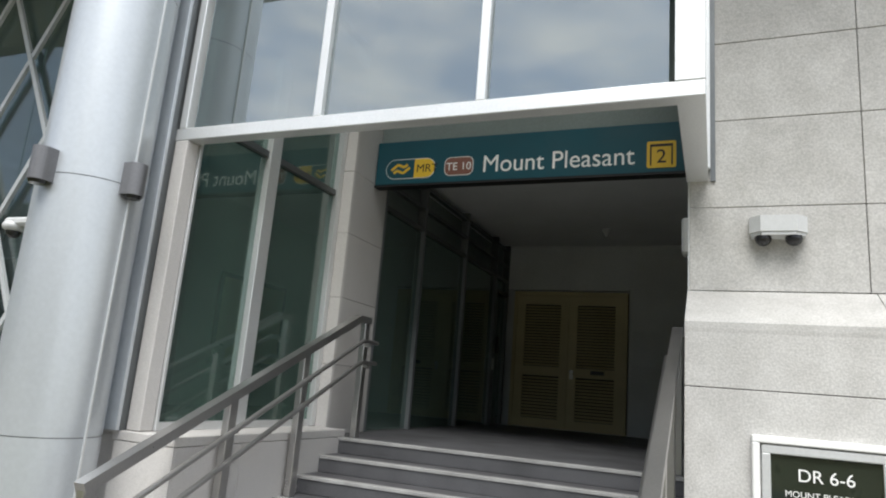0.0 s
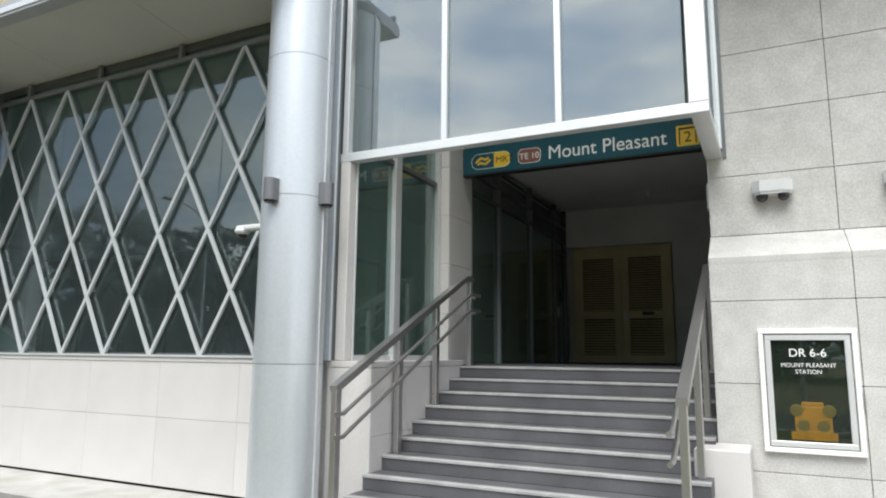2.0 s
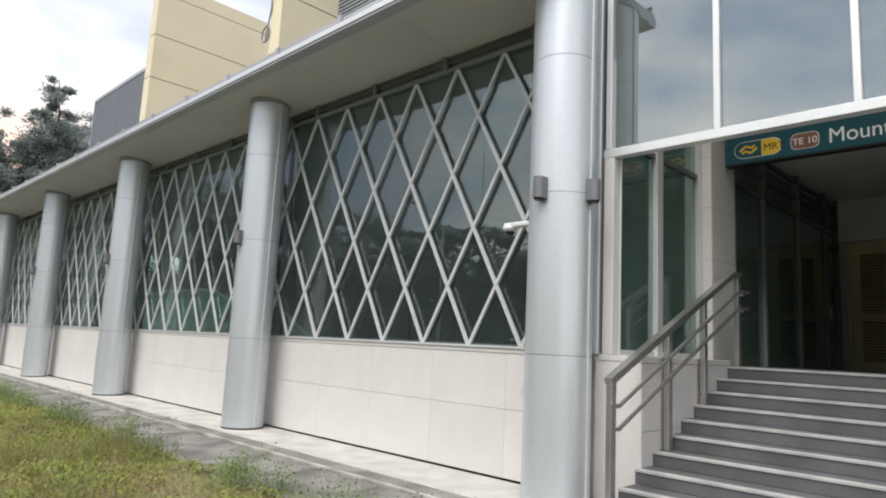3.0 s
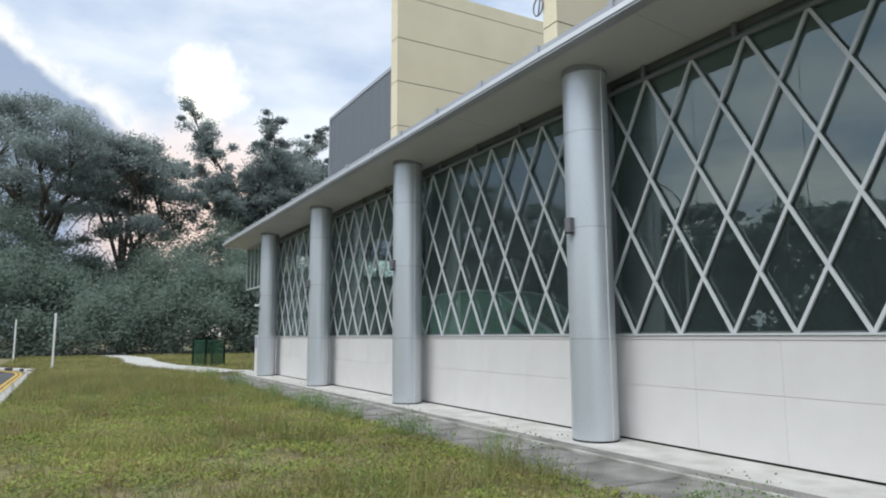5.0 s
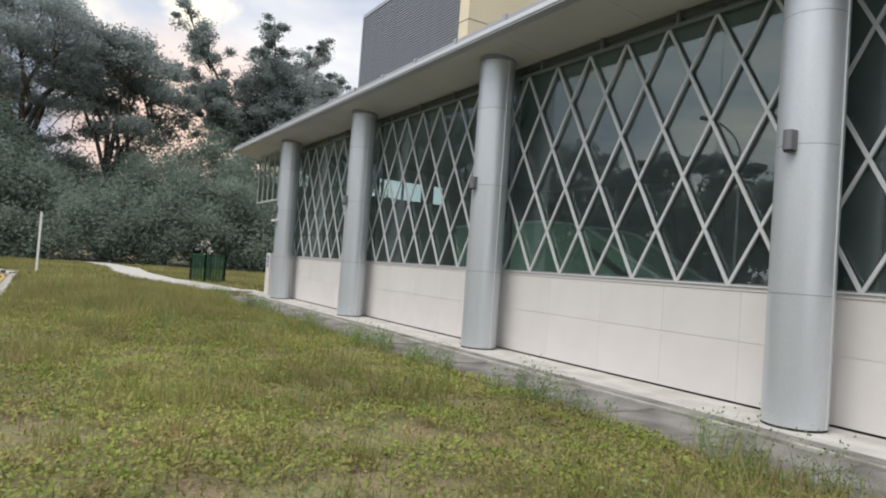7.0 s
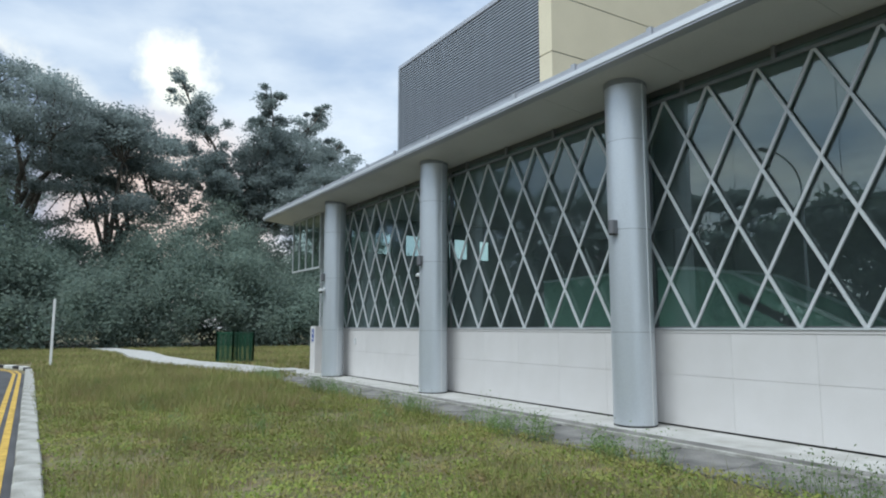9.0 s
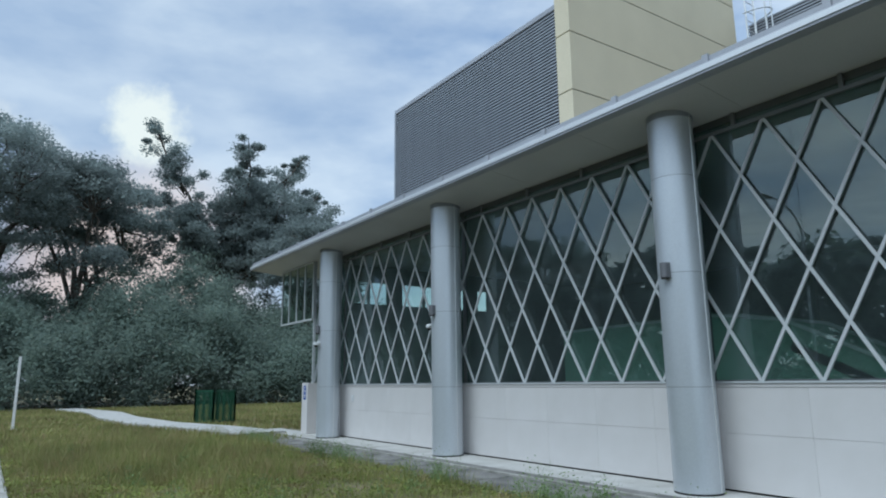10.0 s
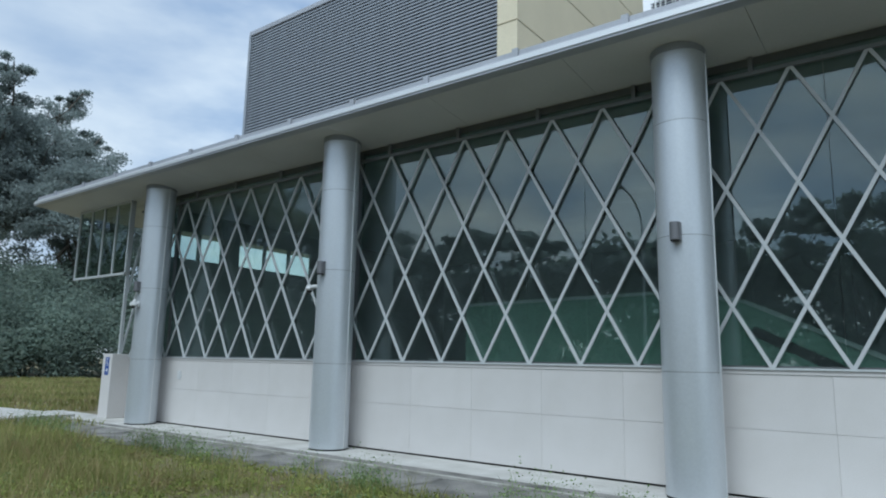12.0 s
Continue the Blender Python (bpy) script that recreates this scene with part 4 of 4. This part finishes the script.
part("core", boxed(4.60, WX1, BASE_Y + 0.045, WY + 0.03, 0.0, 2.58), M_BLACK, rw)


solid("roof_overhang", boxed(BX1 + 0.06, WX1, -0.15, WY, 7.4, 7.6, 0.01), M_SOFFIT, "pale roof overhang above the granite wall", "roof", kind="structure")


def twin_camera(x, z, domes=(-0.1, 0.1)):
    t = thing("twin_camera", "pale grey twin-dome camera on the granite wall", "security camera", "wall cameras", at=(x, WY, z))
    outline = [(-0.19, -0.09), (-0.12, -0.16), (0.12, -0.16), (0.19, -0.09), (0.19, 0.0), (-0.19, 0.0)]
    part("housing", prism(bmesh.new(), outline, "z", -0.02, 0.10), M_CCTV, t)
    part("lip", prism(bmesh.new(), [(u * 0.94, v * 0.94) for u, v in outline], "z", -0.045, -0.021), M_CCTV, t)
    for s in domes:
        bm = bmesh.new()
        bmesh.ops.create_uvsphere(bm, u_segments=16, v_segments=10, radius=0.058, matrix=Matrix.Translation((s, -0.085, -0.06)))
        part("dome", bm, M_DOMEGLASS, t, "smoked plastic dome", smooth=True)
    return t


twin_camera(5.19, 3.36)
twin_camera(6.36, 3.36, (-0.13, 0.0, 0.13))


def display_case(x0, x1, lines):
    t = thing("display_case", "white-framed glazed display case on the granite wall", "display case", "wall cases", at=(x0, BASE_Y, 0))
    w = x1 - x0
    z0, z1 = 0.79, 1.915
    bm = bmesh.new()
    for a, b, c, d in ((0, w, z1 - 0.045, z1), (0, w, z0, z0 + 0.045), (0, 0.045, z0 + 0.045, z1 - 0.045), (w - 0.045, w, z0 + 0.045, z1 - 0.045)):
        box(bm, a, b, -0.05, 0.0, c, d, 0.006)
    part("outer_frame", bm, M_WHITE, t)
    bm = bmesh.new()
    for a, b, c, d in ((0.055, w - 0.055, z1 - 0.105, z1 - 0.055), (0.055, w - 0.055, z0 + 0.055, z0 + 0.105), (0.055, 0.105, z0 + 0.105, z1 - 0.105), (w - 0.105, w - 0.055, z0 + 0.105, z1 - 0.105)):
        box(bm, a, b, -0.04, -0.005, c, d, 0.006)
    part("inner_frame", bm, M_ALU, t)
    part("back", boxed(0.1, w - 0.1, -0.012, -0.006, z0 + 0.1, z1 - 0.1), M_PLATE, t, "dark back panel")
    p = part("pane", boxed(0.105, w - 0.105, -0.032, -0.028, z0 + 0.105, z1 - 0.105), G_SHOW, t)
    p.visible_shadow = False
    for text, size, z in lines:
        lettering("letters", text, M_WHITE, t, size, Matrix.Translation((w / 2, -0.0335, z)) @ UP, 0.001, "CENTER")
    part("hinge", boxed(w - 0.01, w + 0.02, -0.04, -0.01, 1.2, 1.35), M_STEEL, t)
    return t


display_case(4.97, 5.78, (("DR 6-6", 0.105, 1.66), ("MOUNT PLEASANT", 0.052, 1.565), ("STATION", 0.052, 1.505)))
display_case(6.20, 7.01, ())
inlet = thing("riser_inlet", "orange dry riser inlet with brass-capped couplings behind the case glass", "fire inlet", at=(5.385, BASE_Y - 0.012, 1.08))
bm = bmesh.new()
box(bm, -0.15, 0.15, -0.012, 0.0, -0.15, 0.13, 0.005)
box(bm, -0.185, 0.185, -0.011, 0.0, -0.17, -0.10, 0.004)
box(bm, -0.09, 0.09, -0.010, 0.0, 0.13, 0.17, 0.004)
part("body", bm, M_ORANGE, inlet)
for x, z in ((-0.13, 0.09), (0.13, 0.09), (-0.08, -0.04), (0.08, -0.04)):
    cap = part("coupling", tube(bmesh.new(), (x, -0.0145, z), (x, -0.004, z), 0.052, 18, 0.058), M_BRASS, inlet, "brass coupling cap")
    part("lug", boxed(x - 0.045, x + 0.045, -0.0158, -0.0142, z - 0.009, z + 0.009), M_BRASS, cap)
solid("plinth_block", boxed(4.40, 4.86, 0.45, 0.98, 0.0, 0.84, 0.01), M_GRANITE, "pale granite plinth block at the stair foot", "plinth", kind="structure")


def handrail(x, side):
    """A stainless stair rail: flat top bar, two round rails below, square posts."""
    t = thing("handrail", "brushed stainless stair handrail with two lower rails", "handrail", "stair rails")
    y0, z0, y1, z1 = -0.86, 1.29, 2.12, 2.64
    slope = (z1 - z0) / (y1 - y0)
    part("top_bar", bar(bmesh.new(), (x, y0, z0 + 0.03), (x, y1, z1 + 0.03), 0.07, 0.085, (1, 0, 0)), M_STEEL, t)
    part("top_bar", bar(bmesh.new(), (x, y1 - 0.01, z1 + 0.032), (x, y1 + 0.22, z1 + 0.034), 0.066, 0.083, (1, 0, 0)), M_STEEL, t)
    for y in (y0 + 0.05, 0.35, 1.25, y1 + 0.16):
        foot = LAND if y > ST_TOP else max(0.0, LAND - RISER * math.ceil(max(0.0, (ST_TOP - y)) / TREAD))
        top = min(z1, z0 + (y - y0) * slope) if y <= y1 else z1
        part("post", boxed(x - 0.03, x + 0.03, y - 0.045, y + 0.045, foot, top, 0.004), M_STEEL, t)
    xr = x + side * 0.085
    for dz in (0.19, 0.40):
        bm = tube(bmesh.new(), (xr, y0 - 0.12, z0 - dz), (xr, y0 + 0.06, z0 - dz), 0.021, 12)
        tube(bm, (xr, y0 + 0.05, z0 - dz), (xr, y1, z1 - dz), 0.021, 12)
        tube(bm, (xr, y1, z1 - dz), (xr, y1 + 0.30, z1 - dz), 0.021, 12)
        part("lower_rail", bm, M_STEEL, t, "round stainless rail")
        for y in (0.35, 1.25, y1 + 0.16):
            z = min(z1, z0 + (y - y0) * slope) - dz
            part("bracket", boxed(min(x, xr), max(x, xr), y - 0.015, y + 0.015, z - 0.05, z - 0.018), M_STEEL, t)
    return t


handrail(1.40, 1)
handrail(4.47, -1)

# ---- station hall behind the long facade ----
solid("floor", boxed(END_X, 0.7, 0.31, 15.0, -0.1, 0.0), M_INFLOOR, "grey polished station hall floor", "floor", kind="structure")
hall = thing("wall_north", "dark far hall wall with shallow ribs", "wall", kind="structure")
part("wall_panel", boxed(END_X, 0.7, 14.0, 14.3, 0.0, 5.84), M_INWALL, hall)
for k in range(10):
    x = END_X + 1.2 + k * 2.8
    part("wall_rib", boxed(x, x + 0.25, 13.85, 13.998, 0.0, 5.84), M_INWALL, hall)
solid("wall_east", boxed(0.72, 0.78, 0.35, 14.0, 0.0, 5.84), M_INWALL, "dark hall end wall", "wall", kind="structure")
we = thing("window_9", "far end wall with open strip windows below the roof", "window", kind="structure")
part("low_wall", boxed(END_X - 0.1, END_X, 0.36, 14.3, 0.0, 4.45), M_INWALL, we)
part("high_wall", boxed(END_X - 0.1, END_X, 0.36, 14.3, 5.25, 5.84), M_INWALL, we)
ms = [(0.36, 0.5), (1.1, 1.18), (1.8, 1.88), (2.6, 3.25), (4.2, 4.28), (5.2, 5.28), (6.2, 6.8), (7.3, 14.3)]
for a, b in ms:
    part("mullion", boxed(END_X - 0.1, END_X, a, b, 4.45, 5.25), M_INWALL, we)
esc = thing("escalator", "escalator with green glass balustrades and pale handrails", "escalator")
for y in (2.2, 3.7):
    bm = bmesh.new()
    prism(bm, [(-18.0, 0.0), (-18.0, 2.78), (-14.0, 2.85), (-12.5, 2.65), (-10.7, 1.78), (-7.1, 0.0)], "y", y, y + 0.03)
    part("balustrade", bm, M_GREENGLASS, esc, "green glass balustrade")
    pts = [(-18.0, 2.80), (-14.0, 2.87), (-13.2, 2.80), (-12.5, 2.67), (-10.7, 1.80), (-7.1, 0.02)]
    bm = bmesh.new()
    for (ax, az), (bx, bz) in zip(pts, pts[1:]):
        bar(bm, (ax, y + 0.015, az), (bx, y + 0.015, bz), 0.06, 0.1)
    part("rail_cap", bm, M_CCTV, esc, "pale rail cap")
for k in range(3):
    part("truss_strip", bar(bmesh.new(), (-12.4, 2.3 + k * 0.5, 2.2), (-8.0, 2.3 + k * 0.5, 0.0), 0.16, 0.2), M_ALU, esc)

# ---- far things on the lawn ----
def marker_post(x, y, h):
    t = thing("marker_post", "slim white roadside marker post in the grass", "post", "marker posts", at=(x, y, -0.06))
    part("post", boxed(-0.05, 0.05, -0.05, 0.05, 0, h, 0.01), M_WHITE, t)
    part("foot", boxed(-0.16, 0.16, -0.16, 0.16, 0, 0.05, 0.01), M_CONC, t)


marker_post(-38.4, -8.33, 2.9)
marker_post(-54.0, -11.0, 2.9)
fence = thing("railing_enclosure", "dark green slatted metal railing enclosure on the lawn", "railing", at=(-37.3, -1.6, -0.06))
for a, b in (((0, 0), (1.05, 0.5)), ((0, 0), (-0.5, 1.1)), ((1.05, 0.5), (0.55, 1.6)), ((-0.5, 1.1), (0.55, 1.6))):
    a, b = Vector((*a, 0)), Vector((*b, 0))
    for z in (0.12, 1.42):
        part("rail", bar(bmesh.new(), a + Vector((0, 0, z)), b + Vector((0, 0, z)), 0.05, 0.05, (0, 0, 1)), M_GREENFENCE, fence)
    n = 16
    for k in range(n + 1):
        p = a.lerp(b, k / n)
        r = 0.03 if k in (0, n) else 0.012
        part("bar", boxed(p.x - r, p.x + r, p.y - r, p.y + r, 0, 1.55 if r > 0.02 else 1.42), M_GREENFENCE, fence)


def street_lamp(x, y):
    t = thing("street_lamp", "tall grey street lamp across the road", "street lamp", "street lamps", at=(x, y, -0.1))
    part("pole", tube(bmesh.new(), (0, 0, 0), (0, 0, 7.6), 0.09, 10, 0.05), M_CLAD, t)
    bm = bmesh.new()
    pts = [(0, 2.2 * (1 - math.cos(radians(a))), 7.6 + 1.3 * math.sin(radians(a))) for a in range(0, 91, 15)]
    for a, b in zip(pts, pts[1:]):
        tube(bm, a, b, 0.04, 8)
    part("arm", bm, M_CLAD, t)
    part("lamp_head", boxed(-0.12, 0.12, 2.1, 2.8, 8.82, 8.94, 0.03), M_LAMP, t)


street_lamp(-20, -18.0)
street_lamp(6, -18.0)


# ---- trees ----
def leaf_cloud(centres, radii, each, size, rs, flat=1.0):
    """Small leaf quads scattered through round clumps; an array of (n, 4, 3) corners."""
    n = len(centres) * each
    c, r = np.repeat(centres, each, 0), np.repeat(radii, each)
    d = rs.normal(size=(n, 3))
    d *= (r * rs.rand(n) ** 0.55 * rs.uniform(0.75, 1.3, n) / np.linalg.norm(d, axis=1))[:, None]
    d[:, 2] *= flat
    u = rs.normal(size=(n, 3)) * (1, 1, 0.6)
    u /= np.linalg.norm(u, axis=1)[:, None]
    v = np.cross(u, rs.normal(size=(n, 3)))
    v /= np.linalg.norm(v, axis=1)[:, None]
    k = (size * rs.uniform(0.6, 1.35, n))[:, None]
    p = c + d
    return np.stack((p - u * k, p + v * k * 0.5, p + u * k, p - v * k * 0.5), 1)


def leaf_object(name, quads, mat):
    me = bpy.data.meshes.new(name)
    me.from_pydata(quads.reshape(-1, 3).tolist(), [], np.arange(len(quads) * 4).reshape(-1, 4).tolist())
    me.materials.append(mat)
    return new(name, me)


def branch(bm, a, b, r0, r1, rng, sag=0.08, seg=6):
    """A crooked tapering branch in four lengths."""
    a, b = Vector(a), Vector(b)
    span, p = (b - a).length, a
    for k in range(1, 5):
        q = a.lerp(b, k / 4) + (Vector((rng.gauss(0, 1), rng.gauss(0, 1), rng.gauss(0, 1))) * span * 0.05 if k < 4 else Vector((0, 0, 0)))
        q.z += sag * span * math.sin(math.pi * k / 4)
        tube(bm, p, q, r0 + (r1 - r0) * (k - 1) / 4, seg, r0 + (r1 - r0) * k / 4, caps=False)
        p = q


def rain_tree(x, y, h, reach, seed, each=900, leaf=0.15, clumps=80, rise=0.34, label="tall rain tree with a wide dark umbrella crown"):
    """An umbrella crown: flat leaf clumps on a dome, each carried by a branch of one of seven limbs."""
    rng, rs = random.Random(seed), np.random.RandomState(seed)
    t = thing("tree", label, "tree", "wood behind the lawn", at=(x, y, -0.2))
    bm = bmesh.new()
    fork = Vector((rng.gauss(0, 0.4), rng.gauss(0, 0.4), h * rise))
    branch(bm, (0, 0, 0), fork, h * 0.026, h * 0.02, rng, 0.0, 9)
    ends = []
    for k in range(7):
        a = k * 2 * math.pi / 7 + rng.uniform(-0.3, 0.3)
        e = Vector((math.cos(a) * reach * 0.5, math.sin(a) * reach * 0.5, h * rng.uniform(0.66, 0.76)))
        branch(bm, fork, e, h * 0.012, h * 0.006, rng)
        ends.append(e)
    centres, radii = [], []
    for k in range(clumps):
        a, q = k * 2.39996 + rng.uniform(-0.3, 0.3), math.sqrt((k + 0.5) / clumps)
        dome = h * (0.64 + 0.32 * math.sqrt(max(0.0, 1 - q * q)))
        low = rng.random() < 0.38
        c = Vector((math.cos(a) * q * reach, math.sin(a) * q * reach, dome * (rng.uniform(0.68, 0.9) if low else rng.uniform(0.95, 1.03))))
        near = min(ends, key=lambda e: (e - c).length)
        branch(bm, near, c, h * 0.004, h * 0.0015, rng, 0.04, 4)
        for _ in range(2):
            centres.append(c + Vector((rng.gauss(0, 0.6), rng.gauss(0, 0.6), rng.gauss(0, 0.25))))
            radii.append(h * rng.uniform(0.05, 0.095))
    part("trunk", bm, M_BARK, t, smooth=True)
    ob = leaf_object("crown", leaf_cloud(np.array(centres), np.array(radii), each // 2, leaf, rs, 0.5), M_HAZE_LEAF)
    ob.parent = t
    return t


def leaning_tree(x, y, limbs, fork_z, seed, each=230, leaf=0.15):
    """A tall ragged tree: long bare limbs that lean outwards, leafy over their outer half."""
    rng, rs = random.Random(seed), np.random.RandomState(seed)
    t = thing("tree", "tall ragged tree with leaning limbs and gaps in its crown", "tree", "wood behind the lawn", at=(x, y, -0.2))
    bm = bmesh.new()
    fork = Vector((0, 0, fork_z))
    branch(bm, (0, 0, 0), fork, 0.6, 0.42, rng, 0.0, 9)
    centres, radii = [], []
    for dy, z, full in limbs:
        tip = Vector((rng.uniform(-3, 3), dy, z))
        branch(bm, fork, tip, 0.26, 0.05, rng, 0.03)
        for k in range(int(18 + 40 * full)):
            f = rng.uniform(0.36, 1.0)
            w = (1.25 - 0.7 * f) * (1.6 + 2.6 * full)
            c = fork.lerp(tip, f) + Vector((rng.gauss(0, w * 0.5), rng.gauss(0, w * 0.45), rng.gauss(0.2, w * 0.35)))
            centres.append(c)
            radii.append(rng.uniform(0.5, 1.5) * (0.85 + 0.3 * full) * (1.45 - 0.7 * f))
            branch(bm, fork.lerp(tip, f * 0.9), c, 0.06, 0.02, rng, 0.03, 4)
    part("trunk", bm, M_BARK, t, smooth=True)
    ob = leaf_object("crown", leaf_cloud(np.array(centres), np.array(radii), each, leaf, rs, 0.62), M_HAZE_LEAF)
    ob.parent = t
    return t


for i, (x, y, h, reach) in enumerate(((-80, -11.5, 27.5, 9.5), (-79, -2.6, 23.8, 6.6), (-80, -25, 25, 10), (-74, -37, 22, 9), (-68, -48, 20, 9), (-92, -18, 24, 9), (-74, 19.5, 20, 5.5))):
    rain_tree(x, y, h, reach, 21 + i, 620 if i < 3 else 400)
leaning_tree(-82, 11.7, ((-8.3, 30.3, 0.75), (-6.0, 23.0, 0.9), (1.6, 29.8, 0.8), (6.0, 26.5, 1.5), (9.6, 30.2, 0.4), (13.0, 26.6, 0.55), (10.5, 22.5, 1.6), (4.5, 22.5, 1.2), (-3.5, 18.0, 1.0), (7.0, 18.0, 1.5), (12.5, 18.5, 1.2)), 13.0, 77)
for i, (x, y, h) in enumerate(((-62, -50, 14), (-46, -48, 15), (-30, -52, 13.5), (-14, -50, 15), (2, -52, 14), (18, -50, 15))):
    rain_tree(x, y, h, 9.5, 60 + i, 260, 0.34, 44, 0.3, "broad dark tree across the road")

# undergrowth below the trees, rising towards the back
rs = np.random.RandomState(5)
n = 1100
back = rs.rand(n)
ux, uy = -61 - 19 * back, rs.uniform(-48, 24, n)
roof = (2.8 + 11.0 * back ** 0.7) * (1 + 0.22 * np.sin(uy * 0.31) + 0.12 * np.sin(uy * 0.9 + 1))
uz = roof * rs.rand(n) ** 0.6
# leaf colour here carries the painted haze
tagged(leaf_object("undergrowth", leaf_cloud(np.stack((ux, uy, uz), 1), rs.uniform(1.3, 2.5, n), 480, 0.15, rs, 0.9), M_HAZE_BUSH),
       "dense dark undergrowth below the trees", "undergrowth", kind="stuff")
n = 620
tagged(leaf_object("hedge", leaf_cloud(np.stack((rs.uniform(-75, 45, n), rs.uniform(-60, -47, n), rs.uniform(0.3, 12.0, n)), 1), rs.uniform(1.8, 3.0, n), 130, 0.42, rs, 0.9), M_HAZE_BUSH),
       "dark hedge growth across the road", "hedge", kind="stuff")

# ---- grass and weeds ----
rng = random.Random(9)
verts, faces = [], []


def blade(x, y, h, w):
    a = rng.uniform(0, math.pi)
    lean = Vector((rng.gauss(0, 0.35), rng.gauss(0, 0.35), 0)) * h
    d = Vector((math.cos(a), math.sin(a), 0)) * w
    p = Vector((x, y, -0.062))
    i = len(verts)
    verts.extend((p - d, p + d, p + lean * 0.4 + Vector((0, 0, h * 0.6)) + d * 0.7, p + lean * 0.4 + Vector((0, 0, h * 0.6)) - d * 0.7, p + lean + Vector((0, 0, h))))
    faces.append((i, i + 1, i + 2, i + 3))
    faces.append((i + 3, i + 2, i + 4))


count = 0
while count < 62000:
    x = 6 - 46 * rng.random() ** 1.35
    y = rng.uniform(-9.05, -2.5)
    d = noise.noise(Vector((x * 0.45, y * 0.45, 0))) + 0.6 * noise.noise(Vector((x * 1.7, y * 1.7, 3)))
    if d < -0.30 and rng.random() < 0.7:
        continue
    near = 1.0 if x > -22 else 1.8
    tall = 1.0 + 1.3 * max(0, noise.noise(Vector((x * 0.3, y * 0.3, 7))))
    blade(x, y, rng.uniform(0.02, 0.07) * tall, 0.006 * near)
    count += 1
for _ in range(900):
    cx, cy = 5.5 - 38 * rng.random() ** 1.3, rng.uniform(-8.9, -2.6)
    if noise.noise(Vector((cx * 0.5, cy * 0.5, 21))) < -0.05:
        continue
    th = rng.uniform(0.10, 0.24)
    for _ in range(26):
        blade(cx + rng.gauss(0, 0.09), cy + rng.gauss(0, 0.09), th * rng.uniform(0.5, 1.2), 0.005)
# soft tall tufts: a broad drift towards the road's bend, patches elsewhere
tufts = 0
while tufts < 1200:
    if tufts < 900:
        cx, cy = rng.gauss(-23.5, 3.6), rng.gauss(-6.2, 1.5)
    else:
        cx, cy = rng.uniform(-30, 3), rng.uniform(-8.8, -2.75)
        if noise.noise(Vector((cx * 0.55, cy * 0.55, 33))) < 0.16:
            continue
    if not (-40 < cx < 5 and -8.9 < cy < -2.8):
        continue
    tufts += 1
    th = rng.uniform(0.2, 0.48)
    for _ in range(30):
        blade(cx + rng.gauss(0, 0.15), cy + rng.gauss(0, 0.15), th * rng.uniform(0.4, 1.2), 0.0045)
while count < 112000:
    x, y = rng.uniform(-62, -26), rng.uniform(-11, 14)
    if y > -1.2 and x > -30.8:
        continue
    if x > -40.5 and y < -9.0:
        continue
    if any(abs(y - (ay + (by - ay) * (x - ax) / (bx - ax))) < 1.1 for (ax, ay), (bx, by) in zip(path, path[1:]) if bx <= x <= ax):
        continue
    blade(x, y, rng.uniform(0.08, 0.26), 0.02)
    count += 1
me = bpy.data.meshes.new("grass")
me.from_pydata(verts, [], faces)
me.materials.append(M_GRASS)
tagged(new("grass", me), "patchy mown green grass on the lawn", "grass", kind="stuff")

verts, faces = [], []
for _ in range(270000):
    x = 5.5 - 34 * rng.random() ** 1.4
    y = rng.uniform(-9.0, -2.55)
    if noise.noise(Vector((x * 0.8, y * 0.8, 11))) + 0.5 * noise.noise(Vector((x * 2.3, y * 2.3, 5))) < -0.22 and rng.random() < 0.8:
        continue
    s, a = rng.uniform(0.009, 0.026), rng.uniform(0, 6.28)
    c = Vector((x, y, rng.uniform(-0.03, 0.04) + 0.09 * max(0, noise.noise(Vector((x * 1.3, y * 1.3, 17))))))
    u = Vector((math.cos(a), math.sin(a), rng.gauss(0, 0.5))) * s
    v = Vector((-math.sin(a), math.cos(a), rng.gauss(0, 0.35))) * s * 0.7
    i = len(verts)
    verts.extend((c - u, c + v, c + u, c - v))
    faces.append((i, i + 1, i + 2, i + 3))
me = bpy.data.meshes.new("ground_cover")
me.from_pydata(verts, [], faces)
me.materials.append(M_COVER)
tagged(new("ground_cover", me), "broad-leaved creeping weeds among the grass", "ground cover", kind="stuff")

verts, faces = [], []
spots = 0
while spots < 400:
    x = 5 - 32 * rng.random() ** 1.3
    y = -2.72 + rng.gauss(0, 0.14) if rng.random() < 0.72 else rng.uniform(-8, -3)
    if noise.noise(Vector((x * 0.7, y * 0.4, 41))) < -0.02:
        continue
    spots += 1
    hh = rng.uniform(0.12, 0.42) if y < -3 else rng.uniform(0.14, 0.5)
    for _ in range(rng.randint(5, 10)):
        a, l = rng.uniform(0, 6.28), rng.uniform(0.02, 0.12)
        blade(x + math.cos(a) * l, y + math.sin(a) * l, hh * rng.uniform(0.6, 1.2), 0.0035)
    quads = leaf_cloud(np.array([[x, y, hh * 0.55]]), np.array([hh * 0.5]), 42, 0.017, np.random.RandomState(spots), 1.1)
    for q in quads.tolist():
        i = len(verts)
        verts.extend(q)
        faces.append((i, i + 1, i + 2, i + 3))
me = bpy.data.meshes.new("weeds")
me.from_pydata(verts, [], faces)
me.materials.append(M_WEED)
tagged(new("weeds", me), "tall leafy weeds along the paving edge", "weeds", kind="stuff")
